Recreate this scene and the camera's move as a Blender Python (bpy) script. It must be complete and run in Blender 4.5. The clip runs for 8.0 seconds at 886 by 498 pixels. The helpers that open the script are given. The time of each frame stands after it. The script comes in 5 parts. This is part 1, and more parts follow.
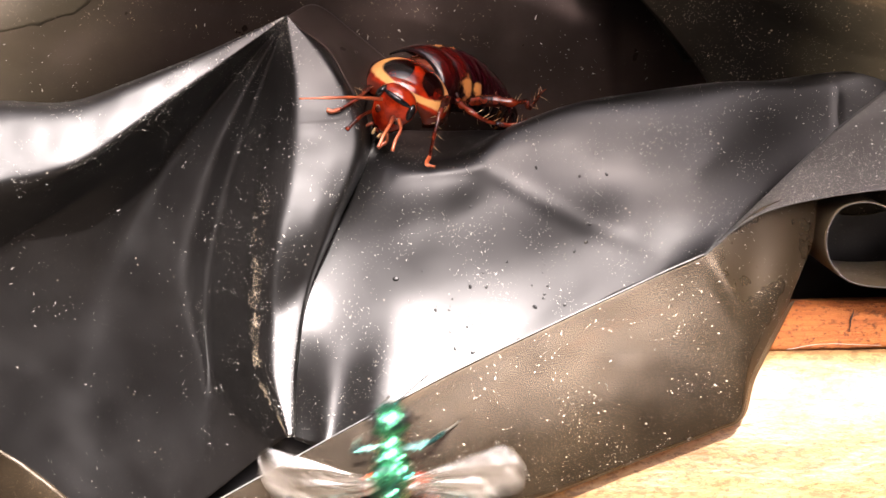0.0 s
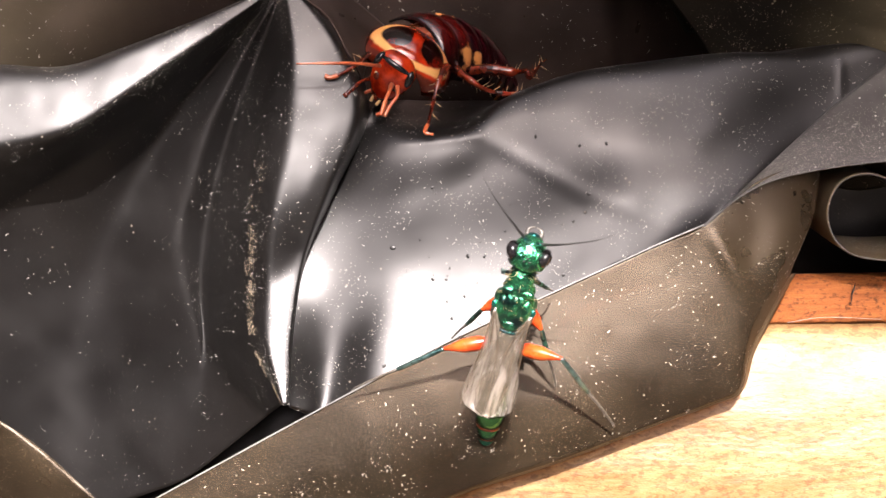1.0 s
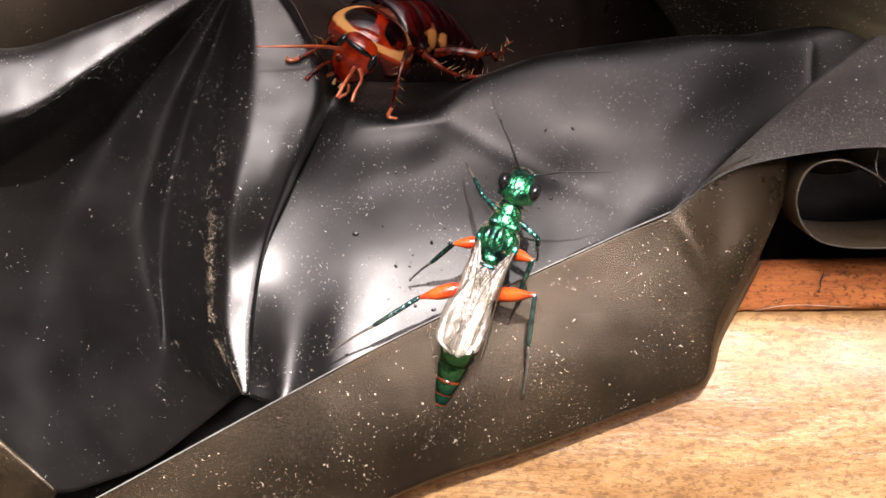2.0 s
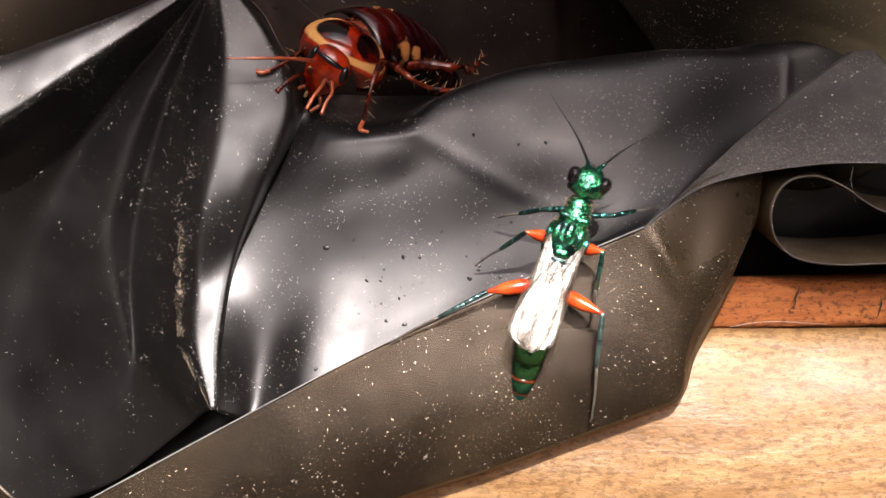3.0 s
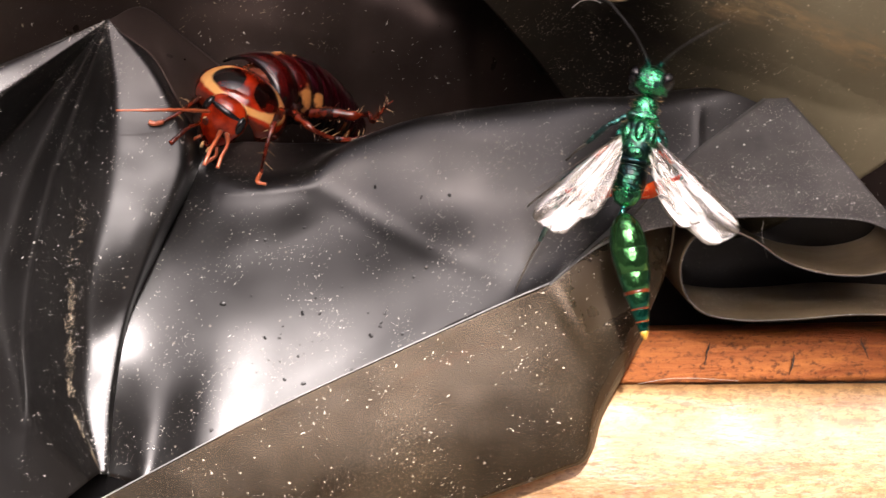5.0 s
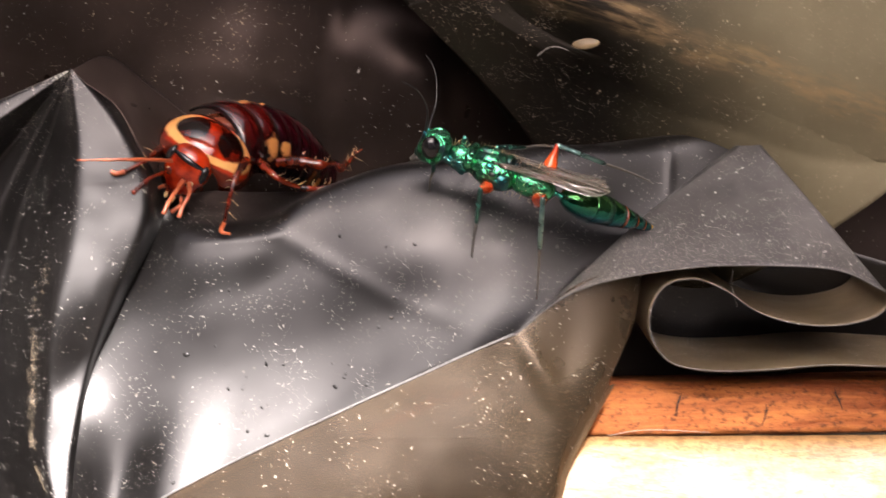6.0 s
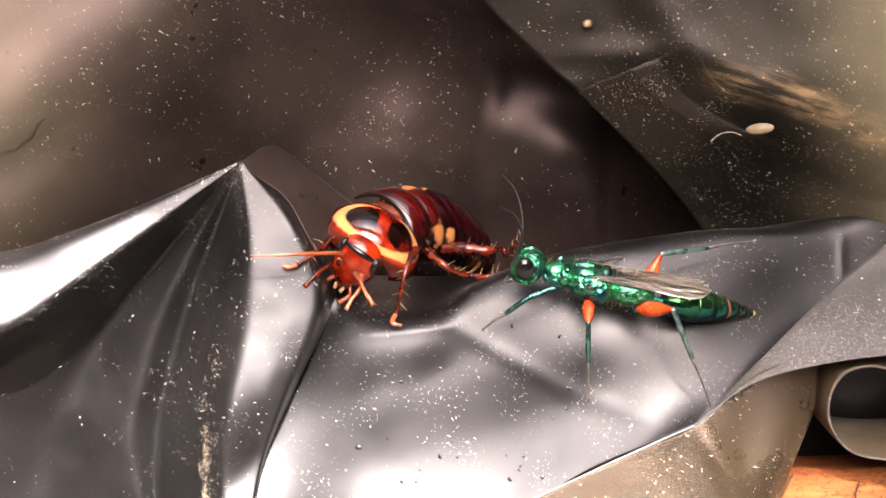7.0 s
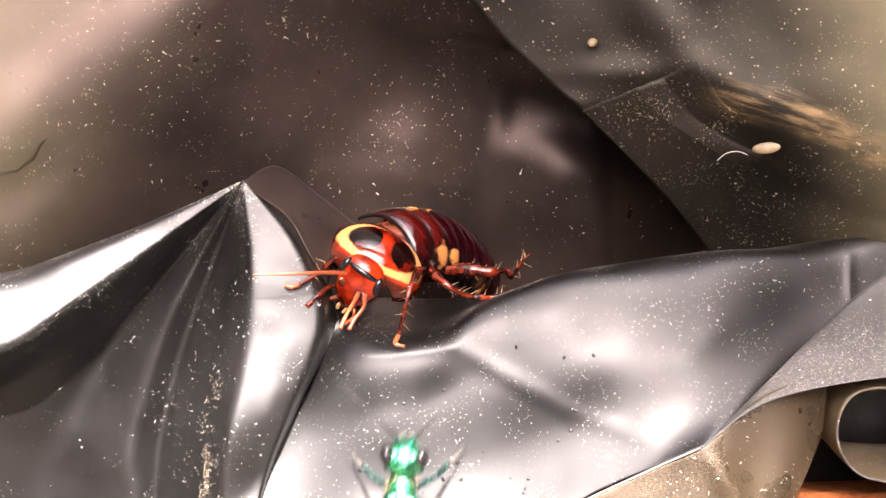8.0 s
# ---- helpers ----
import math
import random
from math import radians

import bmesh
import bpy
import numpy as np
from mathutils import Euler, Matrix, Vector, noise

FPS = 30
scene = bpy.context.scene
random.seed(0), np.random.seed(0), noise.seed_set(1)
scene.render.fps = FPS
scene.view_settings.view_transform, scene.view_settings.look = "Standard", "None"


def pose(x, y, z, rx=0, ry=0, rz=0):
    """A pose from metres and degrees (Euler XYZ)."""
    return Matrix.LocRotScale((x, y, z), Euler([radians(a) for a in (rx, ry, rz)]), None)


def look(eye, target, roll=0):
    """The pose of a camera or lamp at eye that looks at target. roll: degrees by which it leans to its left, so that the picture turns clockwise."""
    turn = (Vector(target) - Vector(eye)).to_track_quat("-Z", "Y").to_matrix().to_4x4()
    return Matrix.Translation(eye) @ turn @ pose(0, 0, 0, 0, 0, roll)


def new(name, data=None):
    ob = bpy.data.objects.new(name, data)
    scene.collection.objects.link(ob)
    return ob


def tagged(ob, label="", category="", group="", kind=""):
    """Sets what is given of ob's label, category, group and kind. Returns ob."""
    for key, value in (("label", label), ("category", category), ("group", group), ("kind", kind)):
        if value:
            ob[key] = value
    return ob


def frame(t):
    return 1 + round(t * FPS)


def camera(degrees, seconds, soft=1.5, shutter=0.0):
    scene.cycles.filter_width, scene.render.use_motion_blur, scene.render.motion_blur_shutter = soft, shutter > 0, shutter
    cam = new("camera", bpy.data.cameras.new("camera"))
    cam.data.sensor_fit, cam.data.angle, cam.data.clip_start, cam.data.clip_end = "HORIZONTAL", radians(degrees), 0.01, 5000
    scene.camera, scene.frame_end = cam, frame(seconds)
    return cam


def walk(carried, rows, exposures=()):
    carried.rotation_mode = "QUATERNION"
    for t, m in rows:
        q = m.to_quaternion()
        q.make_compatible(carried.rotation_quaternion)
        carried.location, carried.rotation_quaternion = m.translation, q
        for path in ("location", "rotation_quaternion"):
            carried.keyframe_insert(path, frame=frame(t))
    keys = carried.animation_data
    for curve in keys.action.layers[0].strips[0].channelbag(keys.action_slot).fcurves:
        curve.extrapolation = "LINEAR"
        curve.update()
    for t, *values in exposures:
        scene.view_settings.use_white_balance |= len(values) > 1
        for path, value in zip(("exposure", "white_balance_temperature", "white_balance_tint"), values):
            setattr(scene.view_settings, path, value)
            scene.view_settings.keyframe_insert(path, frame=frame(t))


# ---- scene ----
# camera: a hand-held close-up of two insects on crumpled plastic film
cam = camera(30, 8.0, 1.5, 0.4)
PATH = [
    (0.0, -0.00467, -0.10605, 0.08535, 50.981, 2.123, 1.072),
    (0.5, -0.00467, -0.10485, 0.08586, 50.412, 2.256, 1.262),
    (1.0, -0.00388, -0.10661, 0.08263, 50.970, 1.905, 1.621),
    (1.2, -0.00193, -0.10565, 0.08338, 49.970, 2.297, 2.098),
    (2.3, -0.00304, -0.10351, 0.08261, 49.538, 1.105, 0.868),
    (2.5, -0.00251, -0.10370, 0.08241, 49.819, 1.079, 0.944),
    (3.0, -0.00095, -0.10283, 0.08180, 50.211, 1.023, 1.154),
    (3.5, -0.00322, -0.10118, 0.08221, 50.008, 0.002, 0.035),
    (4.0, -0.00237, -0.09957, 0.08329, 49.606, -0.110, -0.161),
    (4.5, 0.00000, -0.09863, 0.08276, 50.000, 0.000, 0.000),
    (4.7, 0.00097, -0.09751, 0.08321, 49.696, -0.001, -0.075),
    (5.8, 0.01031, -0.09604, 0.08160, 51.529, 1.250, 0.976),
    (6.0, 0.00890, -0.09543, 0.08217, 51.589, 1.078, 0.947),
    (6.5, -0.00022, -0.09296, 0.08514, 51.436, 1.196, 0.290),
    (7.0, -0.00095, -0.09053, 0.08667, 51.748, 2.495, 1.660),
    (7.5, -0.00036, -0.09034, 0.08605, 52.601, 2.725, 2.008),
    (8.0, -0.00073, -0.09079, 0.08449, 53.326, 2.602, 1.922),
]
LIGHT = [(0.0, 1.62, 6500, 18), (1.2, 1.35, 6500, 18), (2.5, 0.60, 6500, 18), (4.5, 1.08, 6500, 18), (5.8, 1.42, 6500, 18), (7.0, 2.46, 6500, 18), (8.0, 2.80, 6500, 18)]
walk(cam, [(t, pose(*p)) for t, *p in PATH], LIGHT)

# All shapes are laid out in millimetres: a to the right, b up the slope, c out of the slope.
SLOPE = pose(0, 0, 0, 50, 0, 0)


def place(p):
    return SLOPE @ (Vector(p) * 0.001)


# ---- world and light ----
SUN_FROM = (SLOPE.to_3x3() @ Vector((0.10, 0.50, 0.86))).normalized()
world = bpy.data.worlds.new("daylight")
scene.world = world
world.use_nodes = True
sky = world.node_tree.nodes.new("ShaderNodeTexSky")
sky.sky_type, sky.sun_disc = "NISHITA", False
sky.air_density, sky.dust_density, sky.ozone_density = 0.4, 7.0, 0.2
sky.sun_elevation = math.asin(SUN_FROM.z)
sky.sun_rotation = math.atan2(SUN_FROM.x, SUN_FROM.y)
world.node_tree.nodes["Background"].inputs[1].default_value = 0.15
world.node_tree.links.new(sky.outputs[0], world.node_tree.nodes["Background"].inputs[0])
sun = new("sun", bpy.data.lights.new("sun", "SUN"))
sun.data.energy, sun.data.angle, sun.data.color = 5.0, radians(0.7), (1.0, 0.95, 0.88)
sun.matrix_world = look(tuple(SUN_FROM), (0, 0, 0))

# ---- materials ----


class Nodes:
    """Short writing for one node material."""

    def __init__(self, name):
        self.mat = bpy.data.materials.new(name)
        self.mat.use_nodes = True
        self.tree = self.mat.node_tree
        self.bsdf = self.tree.nodes["Principled BSDF"]
        self.out = self.tree.nodes["Material Output"]
        self.coord = self.tree.nodes.new("ShaderNodeTexCoord").outputs["Object"]

    def put(self, sock, value):
        if isinstance(value, bpy.types.NodeSocket):
            self.tree.links.new(value, sock)
        elif sock.type == "RGBA" and len(value) == 3:
            sock.default_value = (*value, 1)
        else:
            sock.default_value = value

    def node(self, kind, **ins):
        n = self.tree.nodes.new(kind)
        for k, v in ins.items():
            self.put(n.inputs[k.replace("_", " ")], v)
        return n

    def set(self, **ins):
        for k, v in ins.items():
            self.put(self.bsdf.inputs[k.replace("_", " ")], v)
        return self

    def math(self, op, a, b=0.0, c=0.0, clamp=False):
        n = self.tree.nodes.new("ShaderNodeMath")
        n.operation, n.use_clamp = op, clamp
        for s, v in zip(n.inputs, (a, b, c)):
            self.put(s, v)
        return n.outputs[0]

    def noise(self, scale, detail=4.0, rough=0.55, stretch=None, distort=0.0):
        vec = self.coord
        if stretch:
            m = self.node("ShaderNodeMapping", Vector=vec, Scale=stretch)
            vec = m.outputs[0]
        return self.node("ShaderNodeTexNoise", Vector=vec, Scale=scale, Detail=detail, Roughness=rough, Distortion=distort).outputs[0]

    def cells(self, scale, stretch=None, feature="F1"):
        vec = self.coord
        if stretch:
            vec = self.node("ShaderNodeMapping", Vector=vec, Scale=stretch).outputs[0]
        n = self.tree.nodes.new("ShaderNodeTexVoronoi")
        n.feature = feature
        self.put(n.inputs["Vector"], vec), self.put(n.inputs["Scale"], scale)
        return n.outputs["Distance"]

    def step(self, value, lo, hi):
        n = self.node("ShaderNodeMapRange", Value=value)
        n.interpolation_type = "SMOOTHSTEP"
        for s, v in zip(n.inputs[1:5], (lo, hi, 0.0, 1.0)):
            self.put(s, v)
        return n.outputs[0]

    def span(self, value, lo, hi):
        n = self.node("ShaderNodeMapRange", Value=value)
        for s, v in zip(n.inputs[1:5], (0.3, 0.7, lo, hi)):
            self.put(s, v)
        return n.outputs[0]

    def mix(self, fac, a, b):
        n = self.tree.nodes.new("ShaderNodeMix")
        n.data_type = "RGBA"
        self.put(n.inputs[0], fac), self.put(n.inputs[6], a), self.put(n.inputs[7], b)
        return n.outputs[2]

    def bump(self, height, strength, distance, normal=None):
        n = self.node("ShaderNodeBump", Height=height, Strength=strength, Distance=distance)
        if normal:
            self.put(n.inputs["Normal"], normal)
        return n.outputs[0]

    def ellipse(self, x0, y0, rx, ry, wobble=None):
        """Distance from an ellipse's middle in its own radii, mirrored over y = 0; 1 on its rim."""
        s = self.node("ShaderNodeSeparateXYZ", Vector=self.coord).outputs
        dx = self.math("DIVIDE", self.math("SUBTRACT", s[0], x0), rx)
        dy = self.math("DIVIDE", self.math("SUBTRACT", self.math("ABSOLUTE", s[1]), y0), ry)
        d = self.math("SQRT", self.math("ADD", self.math("MULTIPLY", dx, dx), self.math("MULTIPLY", dy, dy)))
        return self.math("ADD", d, wobble) if wobble else d


def film(name, dark, haze, rough, dust=(0.30, 0.26, 0.21), dusty=0.5, thin=0.0, tint=(0.5, 0.4, 0.28), gloss=0.65, sheen=(1.0, 1.0, 1.0), dust_sheen=(), relief=1.0, streaks=(), milk=0.9, soft=0.9):
    """Polythene film: dark, glossy, dusty; thin: the share of light that goes straight through; dust_sheen: where dust
    and painted sky sheen set in and where they are full.
    """
    n = Nodes(name)
    cloud = n.noise(90, 5, 0.6)
    base = n.mix(n.step(cloud, 0.35, 0.7), dark, haze)
    # dust and sky sheen painted as one paler colour, from start to full
    for start, full in dust_sheen:
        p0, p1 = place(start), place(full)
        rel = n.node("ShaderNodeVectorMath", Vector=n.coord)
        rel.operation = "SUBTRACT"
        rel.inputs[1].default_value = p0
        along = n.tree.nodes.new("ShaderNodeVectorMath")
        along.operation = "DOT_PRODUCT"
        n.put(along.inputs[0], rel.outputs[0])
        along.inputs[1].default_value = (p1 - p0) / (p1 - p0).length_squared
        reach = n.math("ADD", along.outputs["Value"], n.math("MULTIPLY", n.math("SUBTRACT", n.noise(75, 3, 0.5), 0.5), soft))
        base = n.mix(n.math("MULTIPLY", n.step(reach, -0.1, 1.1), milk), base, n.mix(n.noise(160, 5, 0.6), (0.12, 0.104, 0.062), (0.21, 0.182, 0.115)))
    for start, end, width in streaks:
        p0, p1 = SLOPE.inverted() @ place(start), SLOPE.inverted() @ place(end)
        d = (p1 - p0).normalized()
        flat = n.node("ShaderNodeMapping", Vector=n.coord, Rotation=tuple(SLOPE.inverted().to_euler())).outputs[0]
        turn = n.node("ShaderNodeMapping", Vector=flat, Rotation=(0, 0, -math.atan2(d.y, d.x))).outputs[0]
        sep = n.node("ShaderNodeSeparateXYZ", Vector=turn).outputs
        c, q = d.x * p0.y - d.y * p0.x, d.x * p0.x + d.y * p0.y
        fibre = n.node("ShaderNodeTexNoise", Vector=n.node("ShaderNodeMapping", Vector=turn, Scale=(0.2, 1.6, 1)).outputs[0], Scale=900, Detail=4, Roughness=0.65).outputs[0]
        off = n.math("DIVIDE", n.math("ABSOLUTE", n.math("ADD", n.math("SUBTRACT", sep[1], c), n.math("MULTIPLY", n.math("SUBTRACT", n.noise(140, 3), 0.5), width * 0.002))), width * 0.001)
        band = n.math("MULTIPLY", n.step(off, 1.0, 0.1), n.step(n.math("SUBTRACT", sep[0], q), 0.0, 0.004))
        base = n.mix(n.math("MULTIPLY", band, n.step(fibre, 0.36, 0.75)), base, (0.24, 0.165, 0.085))
    grit = n.step(n.cells(1500), 0.20, 0.08)
    grit = n.math("MULTIPLY", grit, n.step(n.noise(420, 3, 0.6), 0.66 - 0.12 * dusty, 0.75 - 0.1 * dusty))
    fine = n.math("MULTIPLY", n.step(n.noise(5200, 2, 0.7), 0.64, 0.73), n.step(n.noise(150, 3), 0.42, 0.68))
    veil = n.math("MULTIPLY", n.math("MAXIMUM", grit, n.math("MULTIPLY", fine, 0.5 * dusty)), min(1.0, 0.4 + dusty))
    n.set(Base_Color=n.mix(veil, base, dust), Specular_IOR_Level=gloss, Specular_Tint=sheen)
    r = n.span(n.noise(240, 4), rough - 0.05, rough + 0.09)
    n.set(Roughness=n.math("ADD", r, n.math("MULTIPLY", veil, 0.15)))
    nrm = n.bump(n.noise(130, 3), 0.06 * relief, 0.0006)
    nrm = n.bump(n.noise(1100, 3, 0.6), 0.05 * relief, 0.00012, nrm)
    nrm = n.bump(veil, 0.04, 0.00005, nrm)
    n.set(Normal=nrm)
    if thin:
        clear = n.node("ShaderNodeBsdfTransparent", Color=tint).outputs[0]
        m = n.node("ShaderNodeMixShader", Fac=n.math("MULTIPLY", thin, n.math("SUBTRACT", 1.0, veil)))
        n.put(m.inputs[1], n.bsdf.outputs[0]), n.put(m.inputs[2], clear)
        n.put(n.out.inputs[0], m.outputs[0])
    return n.mat


FILM = film("black_film", (0.003, 0.0026, 0.0025), (0.006, 0.0054, 0.0052), 0.34, dusty=0.8, gloss=0.60, relief=0.35)
FILM_FOLD = film("dusty_satin_film", (0.0045, 0.004, 0.0038), (0.009, 0.0082, 0.0078), 0.38, dusty=0.42, gloss=0.66, relief=0.7)
FILM_FLAP = film("thin_smoky_film", (0.016, 0.0115, 0.007), (0.055, 0.040, 0.024), 0.30, dusty=0.5, thin=0.32, tint=(0.66, 0.50, 0.33), sheen=(1.0, 0.86, 0.70), relief=0.2)
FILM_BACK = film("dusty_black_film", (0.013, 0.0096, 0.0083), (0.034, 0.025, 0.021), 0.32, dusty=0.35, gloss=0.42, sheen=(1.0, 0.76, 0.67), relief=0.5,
                 dust_sheen=(((-30.0, 26.0, -9.0), (-47.0, 37.0, -7.0)),), milk=0.62)
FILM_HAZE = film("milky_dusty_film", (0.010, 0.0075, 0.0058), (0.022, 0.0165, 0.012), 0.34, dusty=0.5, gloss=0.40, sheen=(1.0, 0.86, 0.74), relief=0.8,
                 dust_sheen=(((-31.0, 26.0, -9.0), (-45.0, 36.0, -7.0)),), milk=0.66)
# a paler copy of the flap's film: the rim's light is in its colour
FILM_LIT_RIM = film("pale_brown_rim", (0.06, 0.045, 0.029), (0.15, 0.115, 0.075), 0.34, dusty=0.6, thin=0.35, tint=(0.66, 0.50, 0.33), gloss=0.5, sheen=(1.0, 0.9, 0.78), relief=0.4)
# light falling into the roll is painted as a paler brown
FILM_LIT_ROLL = film("dull_brown_film", (0.08, 0.060, 0.035), (0.21, 0.160, 0.095), 0.36, dusty=0.9, gloss=0.6, sheen=(1.0, 0.9, 0.78))
# the sun's glint along the fold, put into a pale base colour
FILM_GLINT = film("pale_film_edge", (0.22, 0.215, 0.21), (0.42, 0.41, 0.40), 0.3, dusty=0.5, gloss=0.9)
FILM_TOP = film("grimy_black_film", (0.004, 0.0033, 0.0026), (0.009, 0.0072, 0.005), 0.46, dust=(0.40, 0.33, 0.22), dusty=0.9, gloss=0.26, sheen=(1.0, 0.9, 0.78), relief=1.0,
                dust_sheen=(((15.0, 27.5, 1.0), (29.0, 32.5, -1.0)),), streaks=(((11.5, 25.4, 2.0), (29.0, 19.9, -0.6), 1.8),), milk=0.9)
FILM_GREY = film("matt_grey_film", (0.038, 0.036, 0.034), (0.115, 0.110, 0.105), 0.40, dust=(0.62, 0.60, 0.57), dusty=1.6)


def wood_material():
    n = Nodes("weathered_pale_wood")
    grain = n.noise(150, 6, 0.7, (0.30, 1, 1), 0.8)
    fine = n.noise(900, 4, 0.75, (0.35, 1, 1))
    base = n.mix(n.step(grain, 0.35, 0.68), (0.27, 0.142, 0.053), (0.47, 0.295, 0.130))
    base = n.mix(n.math("MULTIPLY", n.step(fine, 0.52, 0.70), 0.6), base, (0.20, 0.10, 0.035))
    blot = n.math("MAXIMUM", n.math("MULTIPLY", n.step(n.noise(900, 5, 0.75, (0.45, 1, 1)), 0.50, 0.64), 0.75), n.math("MULTIPLY", n.step(n.noise(2200, 3, 0.75, (0.6, 1, 1)), 0.50, 0.60), 0.9))
    base = n.mix(n.math("MULTIPLY", blot, 0.55), base, (0.07, 0.03, 0.011))
    n.set(Base_Color=base, Roughness=n.span(n.noise(300), 0.38, 0.55), Specular_IOR_Level=0.45)
    n.set(Normal=n.bump(fine, 0.35, 0.0003, n.bump(grain, 0.3, 0.0006)))
    return n.mat


def bark_material():
    n = Nodes("raw_orange_wood_edge")
    grain = n.noise(220, 6, 0.7, (0.22, 1, 1), 0.8)
    fine = n.noise(2600, 4, 0.75, (0.6, 1, 1))
    base = n.mix(n.step(grain, 0.35, 0.66), (0.22, 0.055, 0.014), (0.48, 0.165, 0.042))
    base = n.mix(n.math("MULTIPLY", n.step(fine, 0.50, 0.64), 0.75), base, (0.06, 0.018, 0.008))
    n.set(Base_Color=base, Roughness=0.7, Specular_IOR_Level=0.3)
    n.set(Normal=n.bump(fine, 0.6, 0.0004, n.bump(grain, 0.5, 0.0008)))
    return n.mat


def metal_shell(name, low, high, rough, pits=2600):
    n = Nodes(name)
    swirl = n.noise(420, 4, 0.6)
    pit = n.cells(pits)
    n.set(Base_Color=n.mix(n.step(swirl, 0.40, 0.60), low, high), Metallic=0.95, Roughness=n.span(n.noise(900), rough - 0.07, rough + 0.05))
    n.set(Coat_Weight=0.6, Coat_Roughness=0.28, Coat_IOR=1.7, Normal=n.bump(pit, 0.5, 0.00012, n.bump(n.noise(1300, 4, 0.65), 0.5, 0.00022, n.bump(swirl, 0.3, 0.0002))))
    return n.mat


def chitin(name, low, high, rough=0.22, scale=500):
    n = Nodes(name)
    n.set(Base_Color=n.mix(n.step(n.noise(scale, 4), 0.35, 0.68), low, high), Roughness=n.span(n.noise(1200), rough - 0.04, rough + 0.08), Specular_IOR_Level=0.6)
    n.set(Coat_Weight=0.35, Coat_Roughness=0.1, Normal=n.bump(n.noise(2200, 3), 0.18, 0.0001))
    return n.mat


def tail_material():
    """The tail's shell: iridescent sheen painted by height, gold-green along the back, deep teal below, each ring with
    a darker hind rim.
    """
    n = Nodes("glossy_green_tail_shell")
    sep = n.node("ShaderNodeSeparateXYZ", Vector=n.coord).outputs
    side = n.math("ADD", sep[2], n.math("MULTIPLY", n.math("SUBTRACT", n.noise(500, 3), 0.5), 0.0012))
    col = n.mix(n.step(side, -0.0013, -0.0002), (0.006, 0.075, 0.11), (0.010, 0.19, 0.135))
    # the golden highlight along the back is painted in
    col = n.mix(n.math("MULTIPLY", n.step(side, -0.0003, 0.0008), 0.4), col, (0.24, 0.62, 0.08))
    n.set(Base_Color=col, Metallic=0.95, Roughness=n.span(n.noise(900), 0.14, 0.24), Coat_Weight=0.4, Coat_Roughness=0.1)
    n.set(Normal=n.bump(n.cells(2600), 0.25, 0.0001, n.bump(n.noise(600, 3), 0.2, 0.0002)))
    return n.mat


TAIL_GREEN = tail_material()
VEIN = chitin("brown_wing_vein", (0.06, 0.04, 0.025), (0.12, 0.085, 0.05), 0.3)
WOOD, WOOD_EDGE = wood_material(), bark_material()
GREEN = metal_shell("emerald_metal_shell", (0.003, 0.040, 0.045), (0.07, 0.56, 0.25), 0.22)
TEAL = metal_shell("teal_metal_shell", (0.006, 0.08, 0.11), (0.04, 0.46, 0.36), 0.22)
LEG_TEAL = metal_shell("teal_leg_shell", (0.01, 0.10, 0.10), (0.13, 0.50, 0.42), 0.24)
# a paler copy of the teal leg: sun glare painted into the hind shins
GLARE_SHIN = metal_shell("pale_teal_shin", (0.06, 0.17, 0.17), (0.34, 0.58, 0.54), 0.30)
ORANGE = chitin("orange_red_chitin", (0.52, 0.036, 0.009), (0.80, 0.110, 0.016))
BROWN_RED = chitin("dark_red_chitin", (0.05, 0.012, 0.006), (0.20, 0.04, 0.012))
GREY_LEG = chitin("dusky_grey_chitin", (0.05, 0.045, 0.04), (0.16, 0.14, 0.11), 0.35)
BLACK_EYE = chitin("black_compound_eye", (0.006, 0.006, 0.008), (0.018, 0.016, 0.016), 0.15, 3000)
FEELER = chitin("dark_feeler", (0.010, 0.010, 0.010), (0.026, 0.026, 0.024), 0.6)
YELLOW = chitin("yellow_tip", (0.55, 0.30, 0.03), (0.75, 0.5, 0.08), 0.3)
ROACH_RED = chitin("red_brown_chitin", (0.13, 0.006, 0.0015), (0.46, 0.034, 0.005), 0.10)
ROACH_LEG = chitin("glossy_brown_leg", (0.030, 0.004, 0.002), (0.17, 0.019, 0.005), 0.12, 700)
ROACH_FEELER = chitin("orange_feeler", (0.30, 0.06, 0.02), (0.52, 0.13, 0.05), 0.3)
CRACK = chitin("black_crack", (0.006, 0.003, 0.002), (0.014, 0.007, 0.004), 0.9)
STRAW = chitin("dull_straw_husk", (0.12, 0.08, 0.036), (0.23, 0.16, 0.078), 0.6, 900)
PALE = chitin("pale_cream_chitin", (0.55, 0.36, 0.16), (0.72, 0.50, 0.26), 0.35)


